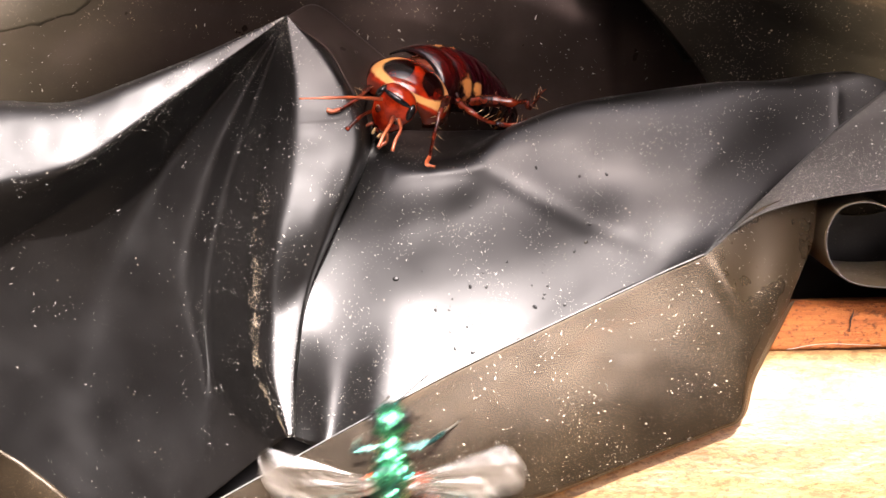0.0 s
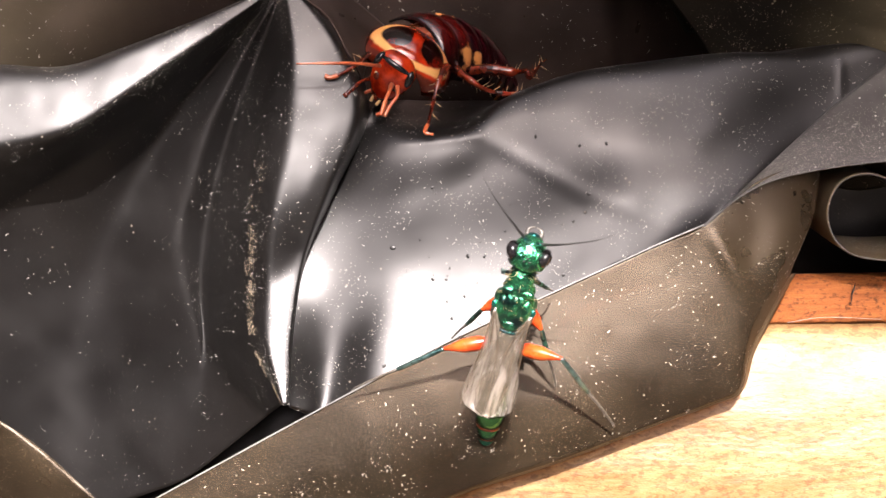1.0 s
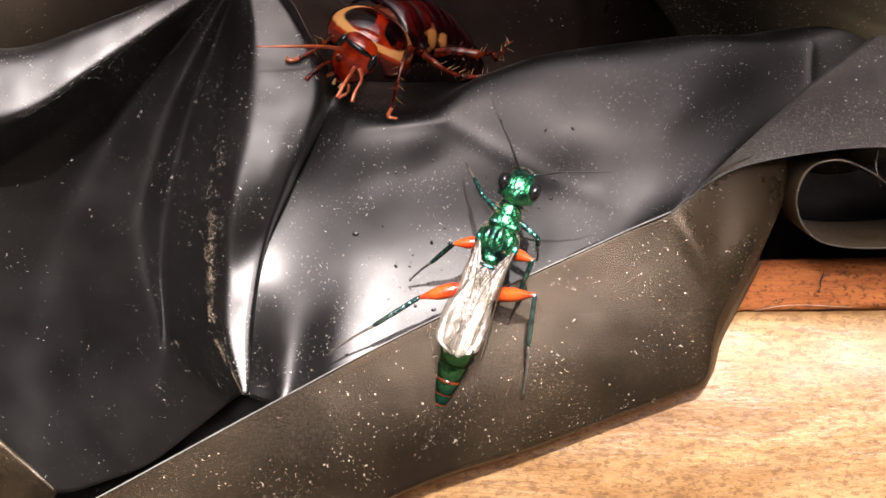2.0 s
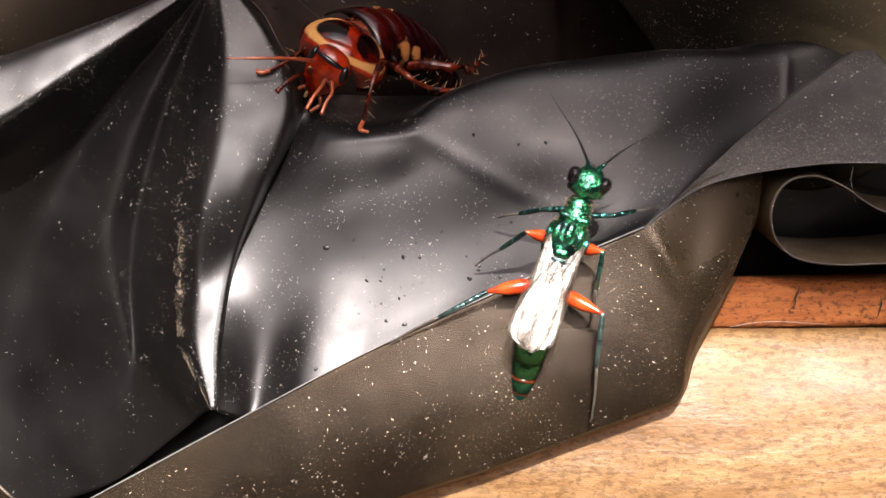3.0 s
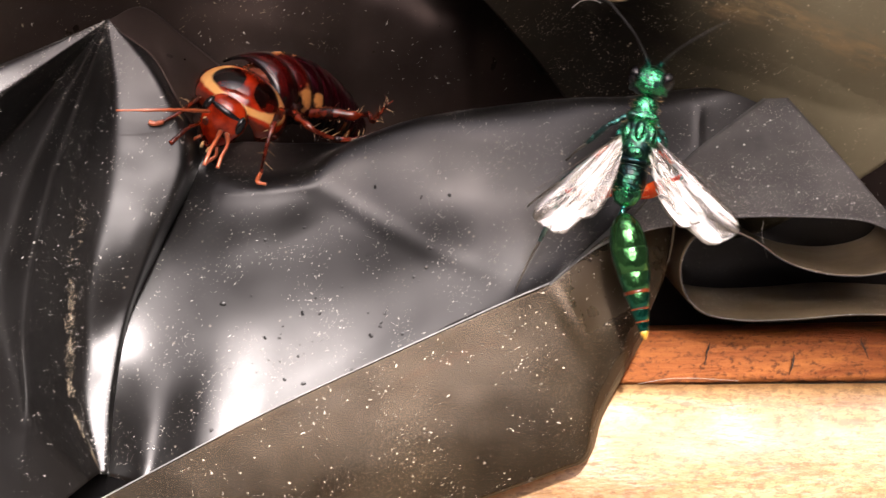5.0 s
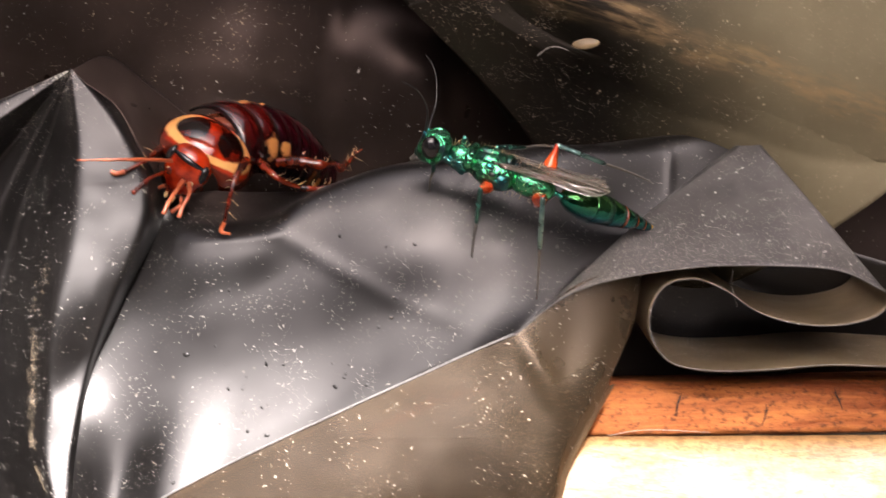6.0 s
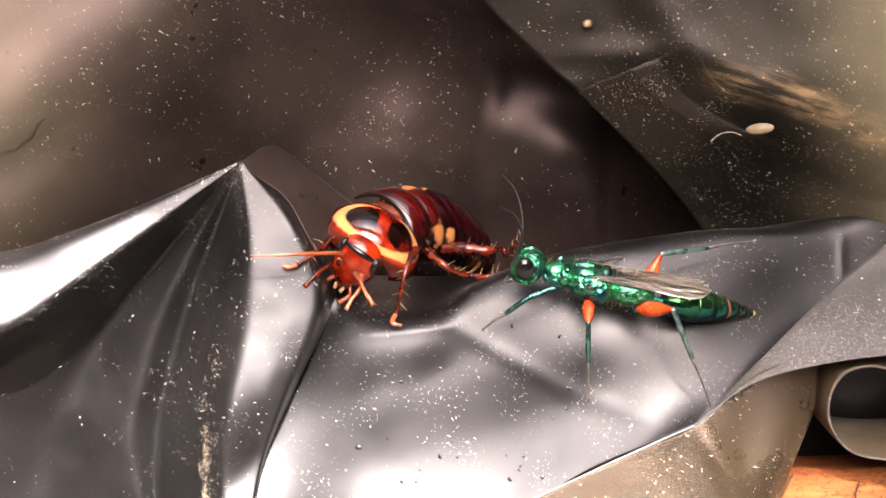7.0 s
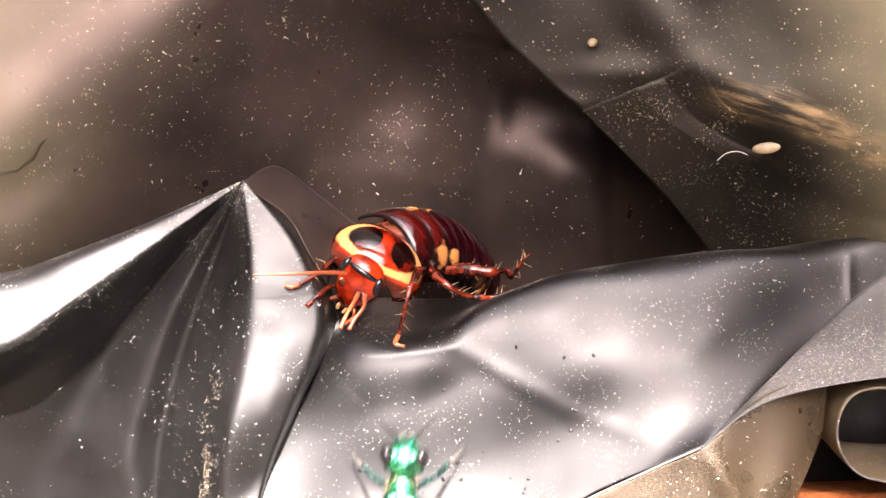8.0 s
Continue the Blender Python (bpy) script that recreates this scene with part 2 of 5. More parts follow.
def wing_material():
    n = Nodes("smoky_clear_wing")
    vein = n.noise(300, 3, 0.6, (0.3, 1, 1))
    n.set(Base_Color=n.mix(vein, (0.07, 0.055, 0.04), (0.26, 0.22, 0.17)), Roughness=0.2, Specular_IOR_Level=1.0)
    n.set(Normal=n.bump(n.noise(900, 3), 0.5, 0.0002, n.bump(vein, 0.6, 0.0005)))
    clear = n.node("ShaderNodeBsdfTransparent", Color=(0.86, 0.84, 0.80)).outputs[0]
    m = n.node("ShaderNodeMixShader", Fac=n.span(vein, 0.88, 0.58))
    n.put(m.inputs[1], n.bsdf.outputs[0]), n.put(m.inputs[2], clear)
    streak = n.step(n.noise(1100, 4, 0.6, (0.12, 1, 1)), 0.42, 0.66)
    gleam = n.node("ShaderNodeBsdfAnisotropic", Color=n.mix(streak, (0.08, 0.08, 0.08), (0.50, 0.50, 0.50)), Roughness=n.span(n.noise(700, 3), 0.28, 0.5), Normal=n.bsdf.inputs["Normal"].links[0].from_socket).outputs[0]
    both = n.tree.nodes.new("ShaderNodeAddShader")
    n.put(both.inputs[0], m.outputs[0]), n.put(both.inputs[1], gleam)
    n.put(n.out.inputs[0], both.outputs[0])
    return n.mat


WING = wing_material()


def shield_material():
    """The roach's neck shield: red-brown, a cream border, two dark blots."""
    n = Nodes("patterned_neck_shield")
    wob = n.math("MULTIPLY", n.math("SUBTRACT", n.noise(480, 3), 0.5), 0.34)
    red = n.mix(n.step(n.noise(380, 3), 0.35, 0.7), (0.09, 0.004, 0.001), (0.46, 0.030, 0.004))
    rim = n.ellipse(-0.0006, 0.0, 0.0024, 0.0042, n.math("MULTIPLY", wob, 0.30))
    band = n.math("MULTIPLY", n.step(rim, 0.72, 0.79), n.step(rim, 0.97, 0.91))
    sep = n.node("ShaderNodeSeparateXYZ", Vector=n.coord).outputs
    band = n.math("MULTIPLY", band, n.step(n.math("ADD", sep[0], n.math("MULTIPLY", wob, 0.002)), -0.0026, -0.0018))
    blot = n.step(n.ellipse(-0.0007, 0.0020, 0.0015, 0.0016, n.math("MULTIPLY", wob, 1.5)), 1.05, 0.85)
    col = n.mix(blot, red, n.mix(n.step(n.noise(520, 4), 0.50, 0.72), (0.005, 0.0016, 0.0012), (0.10, 0.006, 0.002)))
    col = n.mix(n.step(rim, 0.98, 1.06), col, (0.10, 0.012, 0.004))
    col = n.mix(band, col, n.mix(n.noise(700, 3), (0.66, 0.27, 0.06), (0.84, 0.52, 0.20)))
    n.set(Base_Color=col, Roughness=0.13, Specular_IOR_Level=0.6, Coat_Weight=0.15, Coat_Roughness=0.08)
    n.set(Normal=n.bump(n.noise(1500, 3), 0.10, 0.0001))
    return n.mat


def tergite_material(name, red):
    """A back plate: near black, maroon in the middle, a dark hind rim, a cream blot on each side."""
    n = Nodes(name)
    wob = n.math("MULTIPLY", n.math("SUBTRACT", n.noise(1100, 4), 0.5), 2.0)
    dark = n.mix(n.step(n.noise(420, 3), 0.42, 0.62), (0.004, 0.0016, 0.0012), (0.05 * red, 0.004 * red, 0.0015))
    col = n.mix(n.step(n.ellipse(0.0006, 0.0, 0.0011, 0.0028, wob), 1.1, 0.5), dark, (0.22 * red, 0.011 * red, 0.002))
    odd = n.tree.nodes.new("ShaderNodeObjectInfo").outputs["Random"]
    cream = n.math("MULTIPLY", n.step(n.ellipse(0.0002, 0.0026, 0.0007 + 0.0006 * red, 0.0005 + 0.0016 * red, wob), 1.1, 0.5), n.step(odd, 0.35, 0.6))
    col = n.mix(cream, col, (0.46, 0.20, 0.06))
    sep = n.node("ShaderNodeSeparateXYZ", Vector=n.coord).outputs
    col = n.mix(n.step(sep[0], 0.0, -0.0006), col, (0.006, 0.002, 0.0015))
    n.set(Base_Color=col, Roughness=0.16, Specular_IOR_Level=0.6, Coat_Weight=0.15, Coat_Roughness=0.08)
    n.set(Normal=n.bump(n.noise(1500, 3), 0.15, 0.0001))
    return n.mat


SHIELD, PLATE, PLATE_FRONT = shield_material(), tergite_material("dark_back_plate", 0.07), tergite_material("red_back_plate", 0.24)

# ---- shape helpers ----


def link_mesh(name, bm, material, parent=None, label="", smooth=True):
    me = bpy.data.meshes.new(name)
    bm.to_mesh(me)
    bm.free()
    for poly in me.polygons:
        poly.use_smooth = smooth
    me.materials.append(material)
    ob = new(name, me)
    if parent:
        ob.parent = parent
    return tagged(ob, label)


def part(name, bm, material, parent, label=""):
    return link_mesh(name, bm, material, parent, label)


def spline(points, count):
    """count places along a smooth curve through the points, evenly spread."""
    p = np.array(points, float)
    if len(p) == 2:
        return p[0] + (p[1] - p[0]) * np.linspace(0, 1, count)[:, None]
    q = np.vstack([2 * p[0] - p[1], p, 2 * p[-1] - p[-2]])
    t = np.linspace(0, 1, 12, endpoint=False)[:, None]
    fine = [0.5 * (2 * q[i] + (q[i + 1] - q[i - 1]) * t + (2 * q[i - 1] - 5 * q[i] + 4 * q[i + 1] - q[i + 2]) * t ** 2
                   + (3 * q[i] - q[i - 1] - 3 * q[i + 1] + q[i + 2]) * t ** 3) for i in range(1, len(q) - 2)]
    fine = np.vstack(fine + [p[-1:]])
    s = np.concatenate([[0], np.cumsum(np.linalg.norm(np.diff(fine, axis=0), axis=1))])
    want = np.linspace(0, s[-1], count)
    return np.stack([np.interp(want, s, fine[:, k]) for k in range(3)], 1)


def loft(curves, across, along):
    """A grid of places over curves laid side by side."""
    rows = np.stack([spline(c, along) for c in curves])
    cols = [spline(rows[:, j], across) if len(rows) > 2 else rows[0, j] + (rows[1, j] - rows[0, j]) * np.linspace(0, 1, across)[:, None] for j in range(along)]
    return np.stack(cols, 1)


def pleats(curves, each, along, passes, round_from):
    """A grid over curves laid side by side, straight from one to the next, the folds between them softened."""
    rows = np.stack([spline(c, along) for c in curves])
    at = np.linspace(0, len(rows) - 1, (len(rows) - 1) * each + 1)
    k = np.minimum(at.astype(int), len(rows) - 2)
    f = (at - k)[:, None, None]
    g = rows[k] * (1 - f) + rows[k + 1] * f
    for _ in range(passes):
        g[1:-1] = 0.25 * g[:-2] + 0.5 * g[1:-1] + 0.25 * g[2:]
    h = g[round_from * each:]
    for _ in range(42):
        h[1:-1] = 0.25 * h[:-2] + 0.5 * h[1:-1] + 0.25 * h[2:]
    return g


def crumple(grid, amount, size, seed):
    """Lifts a grid along c by smooth noise: small dents as crumpled film has them."""
    for row in grid:
        for p in row:
            q = Vector((p[0] / size + seed, p[1] / size, p[2] / size))
            p[2] += amount * (noise.noise(q) + 0.45 * noise.noise(q * 2.3))
    return grid


def crease(grid, a, b, height, width):
    """A ridge between two places (a, b in the slope's plane), fading at its ends."""
    a, b = np.array(a, float), np.array(b, float)
    d = b - a
    L = np.linalg.norm(d)
    rel = grid[..., :2] - a
    s = np.clip(rel @ d / L ** 2, 0, 1)
    off = np.linalg.norm(rel - s[..., None] * d, axis=-1)
    grid[..., 2] += height * np.exp(-(off / width) ** 2) * np.sin(np.pi * np.clip(s * 0.9 + 0.05, 0, 1)) ** 0.5
    return grid


def pleat(grid, a, b, height, left, right):
    """A sharp fold from a (its peak) to b: its two flanks fall away over their own widths."""
    a, b = np.array(a, float), np.array(b, float)
    d = b - a
    L = np.linalg.norm(d)
    rel = grid[..., :2] - a
    s = rel @ d / L ** 2
    off = (rel[..., 0] * d[1] - rel[..., 1] * d[0]) / L
    fall = np.where(off > 0, np.exp(-np.abs(off) / left), np.exp(-np.abs(off) / right))
    grid[..., 2] += height * fall * np.where(s < 0, np.exp(-(s / 0.06) ** 2), np.clip(1 - s, 0, 1) ** 0.7)
    return grid


def on_sheet(grid, under, lift):
    """Lays a grid on another sheet, a little above it."""
    flat = under.reshape(-1, 3)
    for row in grid:
        near = ((row[:, None, :2] - flat[None, :, :2]) ** 2).sum(-1)
        pick = np.argpartition(near, 4, axis=1)[:, :4]
        w = 1 / (np.take_along_axis(near, pick, 1) + 0.05)
        row[:, 2] = (flat[pick, 2] * w).sum(1) / w.sum(1) + lift
    return grid


def dent(grid, a, b, height, ra, rb):
    grid[..., 2] += height * np.exp(-((grid[..., 0] - a) / ra) ** 2 - ((grid[..., 1] - b) / rb) ** 2)
    return grid


GRIDS = {}


def film_part(name, grid, material, parent=None, label="", thick=0.09):
    """A sheet of film from a grid of places in millimetres, with real thickness."""
    GRIDS[name] = grid
    bm = bmesh.new()
    vs = [[bm.verts.new(place(p)) for p in row] for row in grid]
    for i in range(len(vs) - 1):
        for j in range(len(vs[0]) - 1):
            quad = (vs[i][j], vs[i][j + 1], vs[i + 1][j + 1], vs[i + 1][j])
            bm.faces.new(quad)
    bm.normal_update()
    mean = sum((f.normal for f in bm.faces), Vector())
    if mean.dot(SLOPE.to_3x3() @ Vector((0, 0.2, 1))) < 0:
        bmesh.ops.reverse_faces(bm, faces=bm.faces[:])
    ob = link_mesh(name, bm, material, parent, label)
    so = ob.modifiers.new("thickness", "SOLIDIFY")
    so.thickness, so.offset = thick * 0.001, -1
    return ob


def group_empty(name):
    return new(name)


def body(rings, sides=18, power=1.0):
    """A closed round body from rings (x, half width, half height, z of the middle), in millimetres; x runs along it."""
    bm = bmesh.new()
    loops = []
    for x, w, h, z in rings:
        loop = []
        for k in range(sides):
            ang = 2 * math.pi * k / sides
            cy, cz = math.cos(ang), math.sin(ang)
            cy, cz = math.copysign(abs(cy) ** power, cy), math.copysign(abs(cz) ** power, cz)
            loop.append(bm.verts.new(Vector((x, w * cy, z + h * cz)) * 0.001))
        loops.append(loop)
    for l0, l1 in zip(loops, loops[1:]):
        for k in range(sides):
            bm.faces.new((l0[k], l0[(k + 1) % sides], l1[(k + 1) % sides], l1[k]))
    bm.faces.new(loops[0][::-1]), bm.faces.new(loops[-1])
    bmesh.ops.recalc_face_normals(bm, faces=bm.faces[:])
    return bm


def rings_along(x0, x1, w, h, z=0.0, count=9, nose=0.5, tail=0.5):
    """Rings of an egg from x0 to x1; nose and tail say how blunt its ends are."""
    out = []
    for i in range(count):
        u = i / (count - 1)
        s = 1 - math.cos(math.pi * u)
        u = s / 2
        r = max(0.06, (1 - (1 - u) ** 2.4) ** (1 - tail) * (1 - u ** 2.4) ** (1 - nose))
        out.append((x0 + (x1 - x0) * u, w * r, h * r, z))
    return out


def tube(points, radii, sides=8, count=None):
    """A round tube through places in millimetres, its radius changing along it."""
    pts = spline(points, count or len(points) * 3)
    rad = np.interp(np.linspace(0, 1, len(pts)), np.linspace(0, 1, len(radii)), radii)
    bm = bmesh.new()
    loops = []
    side = Vector((0.31, 0.17, 0.93))
    for i, p in enumerate(pts):
        d = Vector(pts[min(i + 1, len(pts) - 1)] - pts[max(i - 1, 0)]).normalized()
        u = d.cross(side).normalized()
        side = u.cross(d).normalized()
        loops.append([bm.verts.new((Vector(p) + (u * math.cos(2 * math.pi * k / sides) + side * math.sin(2 * math.pi * k / sides)) * rad[i]) * 0.001) for k in range(sides)])
    for l0, l1 in zip(loops, loops[1:]):
        for k in range(sides):
            bm.faces.new((l0[k], l0[(k + 1) % sides], l1[(k + 1) % sides], l1[k]))
    bm.faces.new(loops[0][::-1]), bm.faces.new(loops[-1])
    bmesh.ops.recalc_face_normals(bm, faces=bm.faces[:])
    return bm


def ball(centre, radii, turn=(0, 0, 0), seg=14):
    bm = bmesh.new()
    m = pose(0, 0, 0, *turn)
    m.translation = Vector(centre) * 0.001
    bmesh.ops.create_uvsphere(bm, u_segments=seg, v_segments=seg - 4, radius=0.001, matrix=m @ Matrix.Diagonal((*radii, 1)))
    return bm


def add(bm, other):
    """Joins other into bm and frees it."""
    me = bpy.data.meshes.new("joined")
    other.to_mesh(me)
    other.free()
    bm.from_mesh(me)
    bpy.data.meshes.remove(me)
    return bm

# ---- the crumpled film ----


def fold_fan():
    """The tented fold: spokes that run down from its peak."""
    top = (-22.15, 18.73, 2.30)
    spokes = [
        [top, (-17.73, 14.34, -1.00), (-15.78, 8.30, -1.40), (-18.53, 1.65, -1.40), (-20.96, -3.97, -1.20), (-21.67, -9.93, 1.40), (-21.74, -15.27, 4.40)],
        [top, (-18.03, 13.81, 2.60), (-16.18, 8.07, 2.70), (-18.73, 1.52, 3.00), (-20.80, -3.93, 2.30), (-21.62, -9.79, 4.00), (-21.70, -15.21, 5.60)],
        [top, (-19.95, 13.46, 2.80), (-18.67, 7.82, 3.10), (-20.23, 1.53, 3.50), (-21.50, -3.92, 2.50), (-22.15, -9.78, 4.15), (-21.83, -15.24, 5.70)],
        [top, (-21.59, 13.01, 3.00), (-21.80, 7.03, 3.45), (-23.17, -0.25, 3.95), (-23.72, -5.70, 3.10), (-23.67, -10.20, 4.40), (-22.10, -15.24, 5.70)],
        [top, (-23.06, 13.21, 1.60), (-24.61, 6.78, 1.20), (-25.80, -0.15, 0.80), (-25.86, -6.19, 1.00), (-25.07, -10.77, 2.00), (-22.42, -15.30, 4.00)],
        [top, (-24.71, 13.48, -0.60), (-27.65, 6.60, -2.60), (-29.90, -1.05, -4.60), (-30.58, -7.39, -5.60), (-28.90, -13.17, -4.60), (-24.44, -16.65, -1.50)],
        [top, (-26.10, 12.78, 0.20), (-29.42, 6.25, -0.90), (-31.94, -1.75, -2.50), (-31.73, -5.79, -3.50), (-30.72, -11.84, -5.00), (-32.44, -22.76, -8.00)],
        [top, (-27.43, 13.47, -0.90), (-33.55, 6.81, -3.20), (-38.75, -1.79, -5.60), (-41.01, -9.65, -7.00), (-41.32, -16.64, -8.00), (-41.15, -25.75, -9.00)],
        [top, (-28.07, 13.69, 0.80), (-33.99, 8.15, 0.60), (-40.72, 4.23, -0.20), (-47.23, 0.49, -1.00), (-52.91, -3.53, -2.00), (-60.03, -9.03, -4.00)],
        [top, (-28.09, 14.19, 3.10), (-33.48, 10.07, 4.60), (-38.87, 6.29, 5.70), (-44.70, 4.75, 6.25), (-49.55, 2.96, 6.70), (-55.48, 0.74, 6.60)],
        [top, (-28.16, 14.41, 3.20), (-33.58, 10.51, 4.75), (-38.91, 6.96, 5.85), (-44.65, 5.57, 6.40), (-49.47, 3.74, 6.90), (-55.40, 1.63, 6.80)],
        [top, (-28.41, 15.26, 3.05), (-33.93, 12.29, 4.30), (-39.22, 9.68, 5.25), (-44.85, 9.04, 5.60), (-49.73, 7.94, 6.00), (-55.74, 6.64, 5.80)],
        [top, (-28.56, 16.02, 2.90), (-34.27, 13.86, 3.95), (-39.62, 12.19, 4.65), (-45.06, 12.48, 4.80), (-49.99, 12.02, 5.10), (-56.15, 11.29, 4.60)],
        [top, (-28.90, 16.24, 0.00), (-36.07, 14.13, -4.00), (-42.48, 12.52, -6.00), (-48.43, 12.64, -6.00), (-53.92, 12.26, -6.00), (-60.81, 11.50, -7.00)],
    ]
    return crumple(pleats(spokes, 14, 120, 9, 8), 0.06, 4.0, 3.1)


def back_ridge():
    """The lower second crest behind the peak."""
    rows = [
        [(-22.24, 18.72, 2.00), (-20.19, 20.23, -1.50), (-17.06, 17.98, -2.50), (-13.77, 15.30, -4.50)],
        [(-22.08, 18.57, 2.20), (-19.27, 17.45, 0.50), (-17.37, 15.97, 0.30), (-15.17, 14.14, -1.00)],
        [(-21.98, 18.30, 2.30), (-18.91, 16.00, 1.60), (-17.26, 13.00, 1.40), (-16.11, 10.88, 0.60)],
    ]
    return loft(rows, 24, 40)


def front_panel():
    """The large face between the fold and the twist, with the lip and the ledge over it."""
    cols = [
        [(-13.47, 10.09, -8.00), (-14.69, 9.52, -4.00), (-15.55, 8.66, -1.60), (-18.83, 2.30, -0.60), (-21.20, -3.90, 0.60), (-21.93, -8.61, 2.20), (-22.16, -12.77, 3.80), (-21.66, -15.44, 5.00)],
        [(-12.98, 10.19, -9.00), (-13.53, 8.73, -4.50), (-14.10, 6.23, -0.05), (-16.02, -0.22, 0.25), (-18.12, -7.39, 0.90), (-18.85, -11.78, 1.30), (-19.26, -14.88, 1.80), (-19.55, -16.29, 2.20)],
        [(-10.91, 10.09, -9.00), (-10.83, 8.44, -4.50), (-10.91, 6.11, 0.20), (-11.92, 1.11, 0.62), (-13.59, -4.71, 0.80), (-14.72, -10.02, 2.00), (-15.37, -13.32, 2.90), (-15.63, -14.60, 3.30)],
        [(-7.55, 10.07, -9.00), (-7.48, 8.62, -4.50), (-7.38, 6.74, 0.12), (-8.02, 2.01, 0.45), (-8.89, -3.60, 0.70), (-9.78, -8.26, 1.50), (-10.35, -10.98, 2.20), (-10.63, -12.19, 2.60)],
        [(-3.22, 10.16, -9.00), (-3.49, 9.96, -5.00), (-3.91, 9.19, -0.60), (-3.53, 3.80, 0.48), (-3.21, -2.04, 0.65), (-3.12, -5.61, 1.10), (-3.07, -7.64, 1.60), (-3.06, -8.60, 1.85)],
        [(3.73, 11.47, -9.00), (3.36, 11.89, -5.00), (2.93, 11.26, -1.00), (3.19, 5.56, 0.75), (3.39, 0.18, 0.90), (3.13, -4.89, 1.80)],
        [(15.19, 12.63, -9.00), (14.61, 13.18, -6.00), (14.09, 12.62, -3.00), (11.06, 6.03, -0.10), (9.14, 1.27, 1.20), (7.65, -2.86, 2.20)],
        [(25.65, 13.54, -9.00), (25.07, 14.20, -7.20), (24.69, 13.74, -5.90), (19.92, 8.50, -3.30), (15.26, 3.31, 0.00), (11.07, -1.33, 2.80)],
        [(31.58, 12.66, -9.00), (30.55, 13.28, -7.60), (29.79, 12.93, -6.70), (24.02, 8.61, -4.30), (17.44, 3.02, -0.70), (11.73, -1.60, 2.70)],
    ]
    g = loft(cols, 170, 100)
    g = crease(g, (-7.03, 6.45), (2.03, 1.25), 0.08, 0.7)
    g = crease(g, (2.03, 1.25), (8.64, -1.18), 0.05, 0.7)
    g = crease(g, (9.52, 4.99), (13.92, 7.40), 0.12, 1.2)
    g = crease(g, (23.75, 12.78), (23.48, 9.13), 0.08, 0.3)
    g = crease(g, (-13.55, 5.62), (-6.59, 6.22), 0.16, 0.4)
    return crumple(g, 0.010, 3.6, 7.7)


def flap():
    """The thin lower flap under the long folded edge, its rim rolled under."""
    cols = [
        [(-41.03, -27.24, 5.20), (-37.15, -29.87, 5.00), (-36.11, -33.58, 4.00), (-36.58, -34.94, 2.00)],
        [(-31.25, -22.03, 5.00), (-24.09, -24.43, 4.80), (-19.00, -27.41, 3.80), (-19.03, -28.19, 2.00)],
        [(-20.93, -16.50, 4.60), (-15.82, -20.51, 4.70), (-9.80, -22.58, 3.80), (-9.58, -23.29, 2.00)],
        [(-10.65, -11.13, 4.10), (-5.84, -16.38, 4.60), (-0.64, -19.41, 3.80), (-0.29, -20.17, 2.00)],
        [(-1.50, -6.87, 3.70), (2.83, -13.36, 4.30), (6.33, -16.89, 3.60), (6.68, -17.50, 2.00)],
        [(7.22, -2.95, 3.40), (9.78, -9.91, 3.90), (11.63, -14.79, 3.60), (12.14, -15.55, 2.00)],
        [(11.14, -1.30, 3.40), (13.07, -8.18, 3.60), (13.76, -13.95, 3.20), (14.26, -14.50, 1.90)],
        [(15.62, 2.22, 2.40), (15.98, -4.71, 2.90), (14.79, -11.11, 2.60), (15.32, -11.44, 1.50)],
        [(19.27, 3.32, 1.40), (18.28, -2.08, 2.10), (16.45, -8.06, 2.00), (16.98, -8.36, 1.00)],
        [(20.88, 2.85, 0.20), (20.12, -0.74, 1.00), (18.32, -4.95, 1.20), (18.79, -5.18, 0.40)],
    ]
    g = loft(cols, 150, 60)
    g = crease(g, (11.71, -1.63), (14.56, -6.48), 0.30, 0.8)
    g = dent(g, *(15.22, -2.51), -0.2, 1.6, 2.4)
    return crumple(g, 0.04, 4.5, 1.9)


def folded_edge():
    """The double edge along the flap's fold, pale for a painted sun glint."""
    return [(-40.99, -27.22, 5.35), (-31.20, -22.00, 5.20), (-20.90, -16.48, 4.80), (-10.63, -11.12, 4.30), (-1.50, -6.87, 3.90), (7.21, -2.95, 3.60), (11.13, -1.30, 3.50)]


def twisted_strip():
    """The pale underside where the film twists over, above the roll."""
    crest = [(11.12, -1.38, 3.15), (16.39, 3.26, 0.20), (22.75, 8.77, -3.35), (28.49, 13.04, -5.90), (30.35, 14.39, -6.70)]
    edge = [(11.16, -1.39, 3.40), (14.15, 1.02, 3.20), (17.74, 2.51, 2.90), (24.53, 3.57, 2.20), (30.50, 3.67, 1.60), (35.65, 3.27, 1.10), (39.18, 1.64, 0.90)]
    mid = [tuple((np.array(p) + np.array(q)) / 2 + np.array((0, 0, 0.35))) for p, q in zip(spline(crest, 7), spline(edge, 7))]
    return crumple(loft([crest, mid, edge], 36, 90), 0.06, 2.4, 5.0)


def roll_edge():
    return [(39.14, 1.81, 0.90), (39.34, 0.87, 0.90), (38.18, -0.22, 0.90), (35.22, -0.84, 0.90), (32.05, -0.61, 0.90), (29.31, 0.29, 0.90), (26.99, 1.88, 0.90),
            (24.67, 2.71, 0.90), (22.54, 2.17, 0.90), (21.42, 0.21, 0.90), (21.65, -2.00, 0.90), (23.12, -3.63, 0.90), (26.09, -4.20, 0.90), (30.11, -4.13, 0.90),
            (35.19, -3.77, 0.90), (41.51, -4.06, 0.90), (49.90, -4.60, 0.90)]


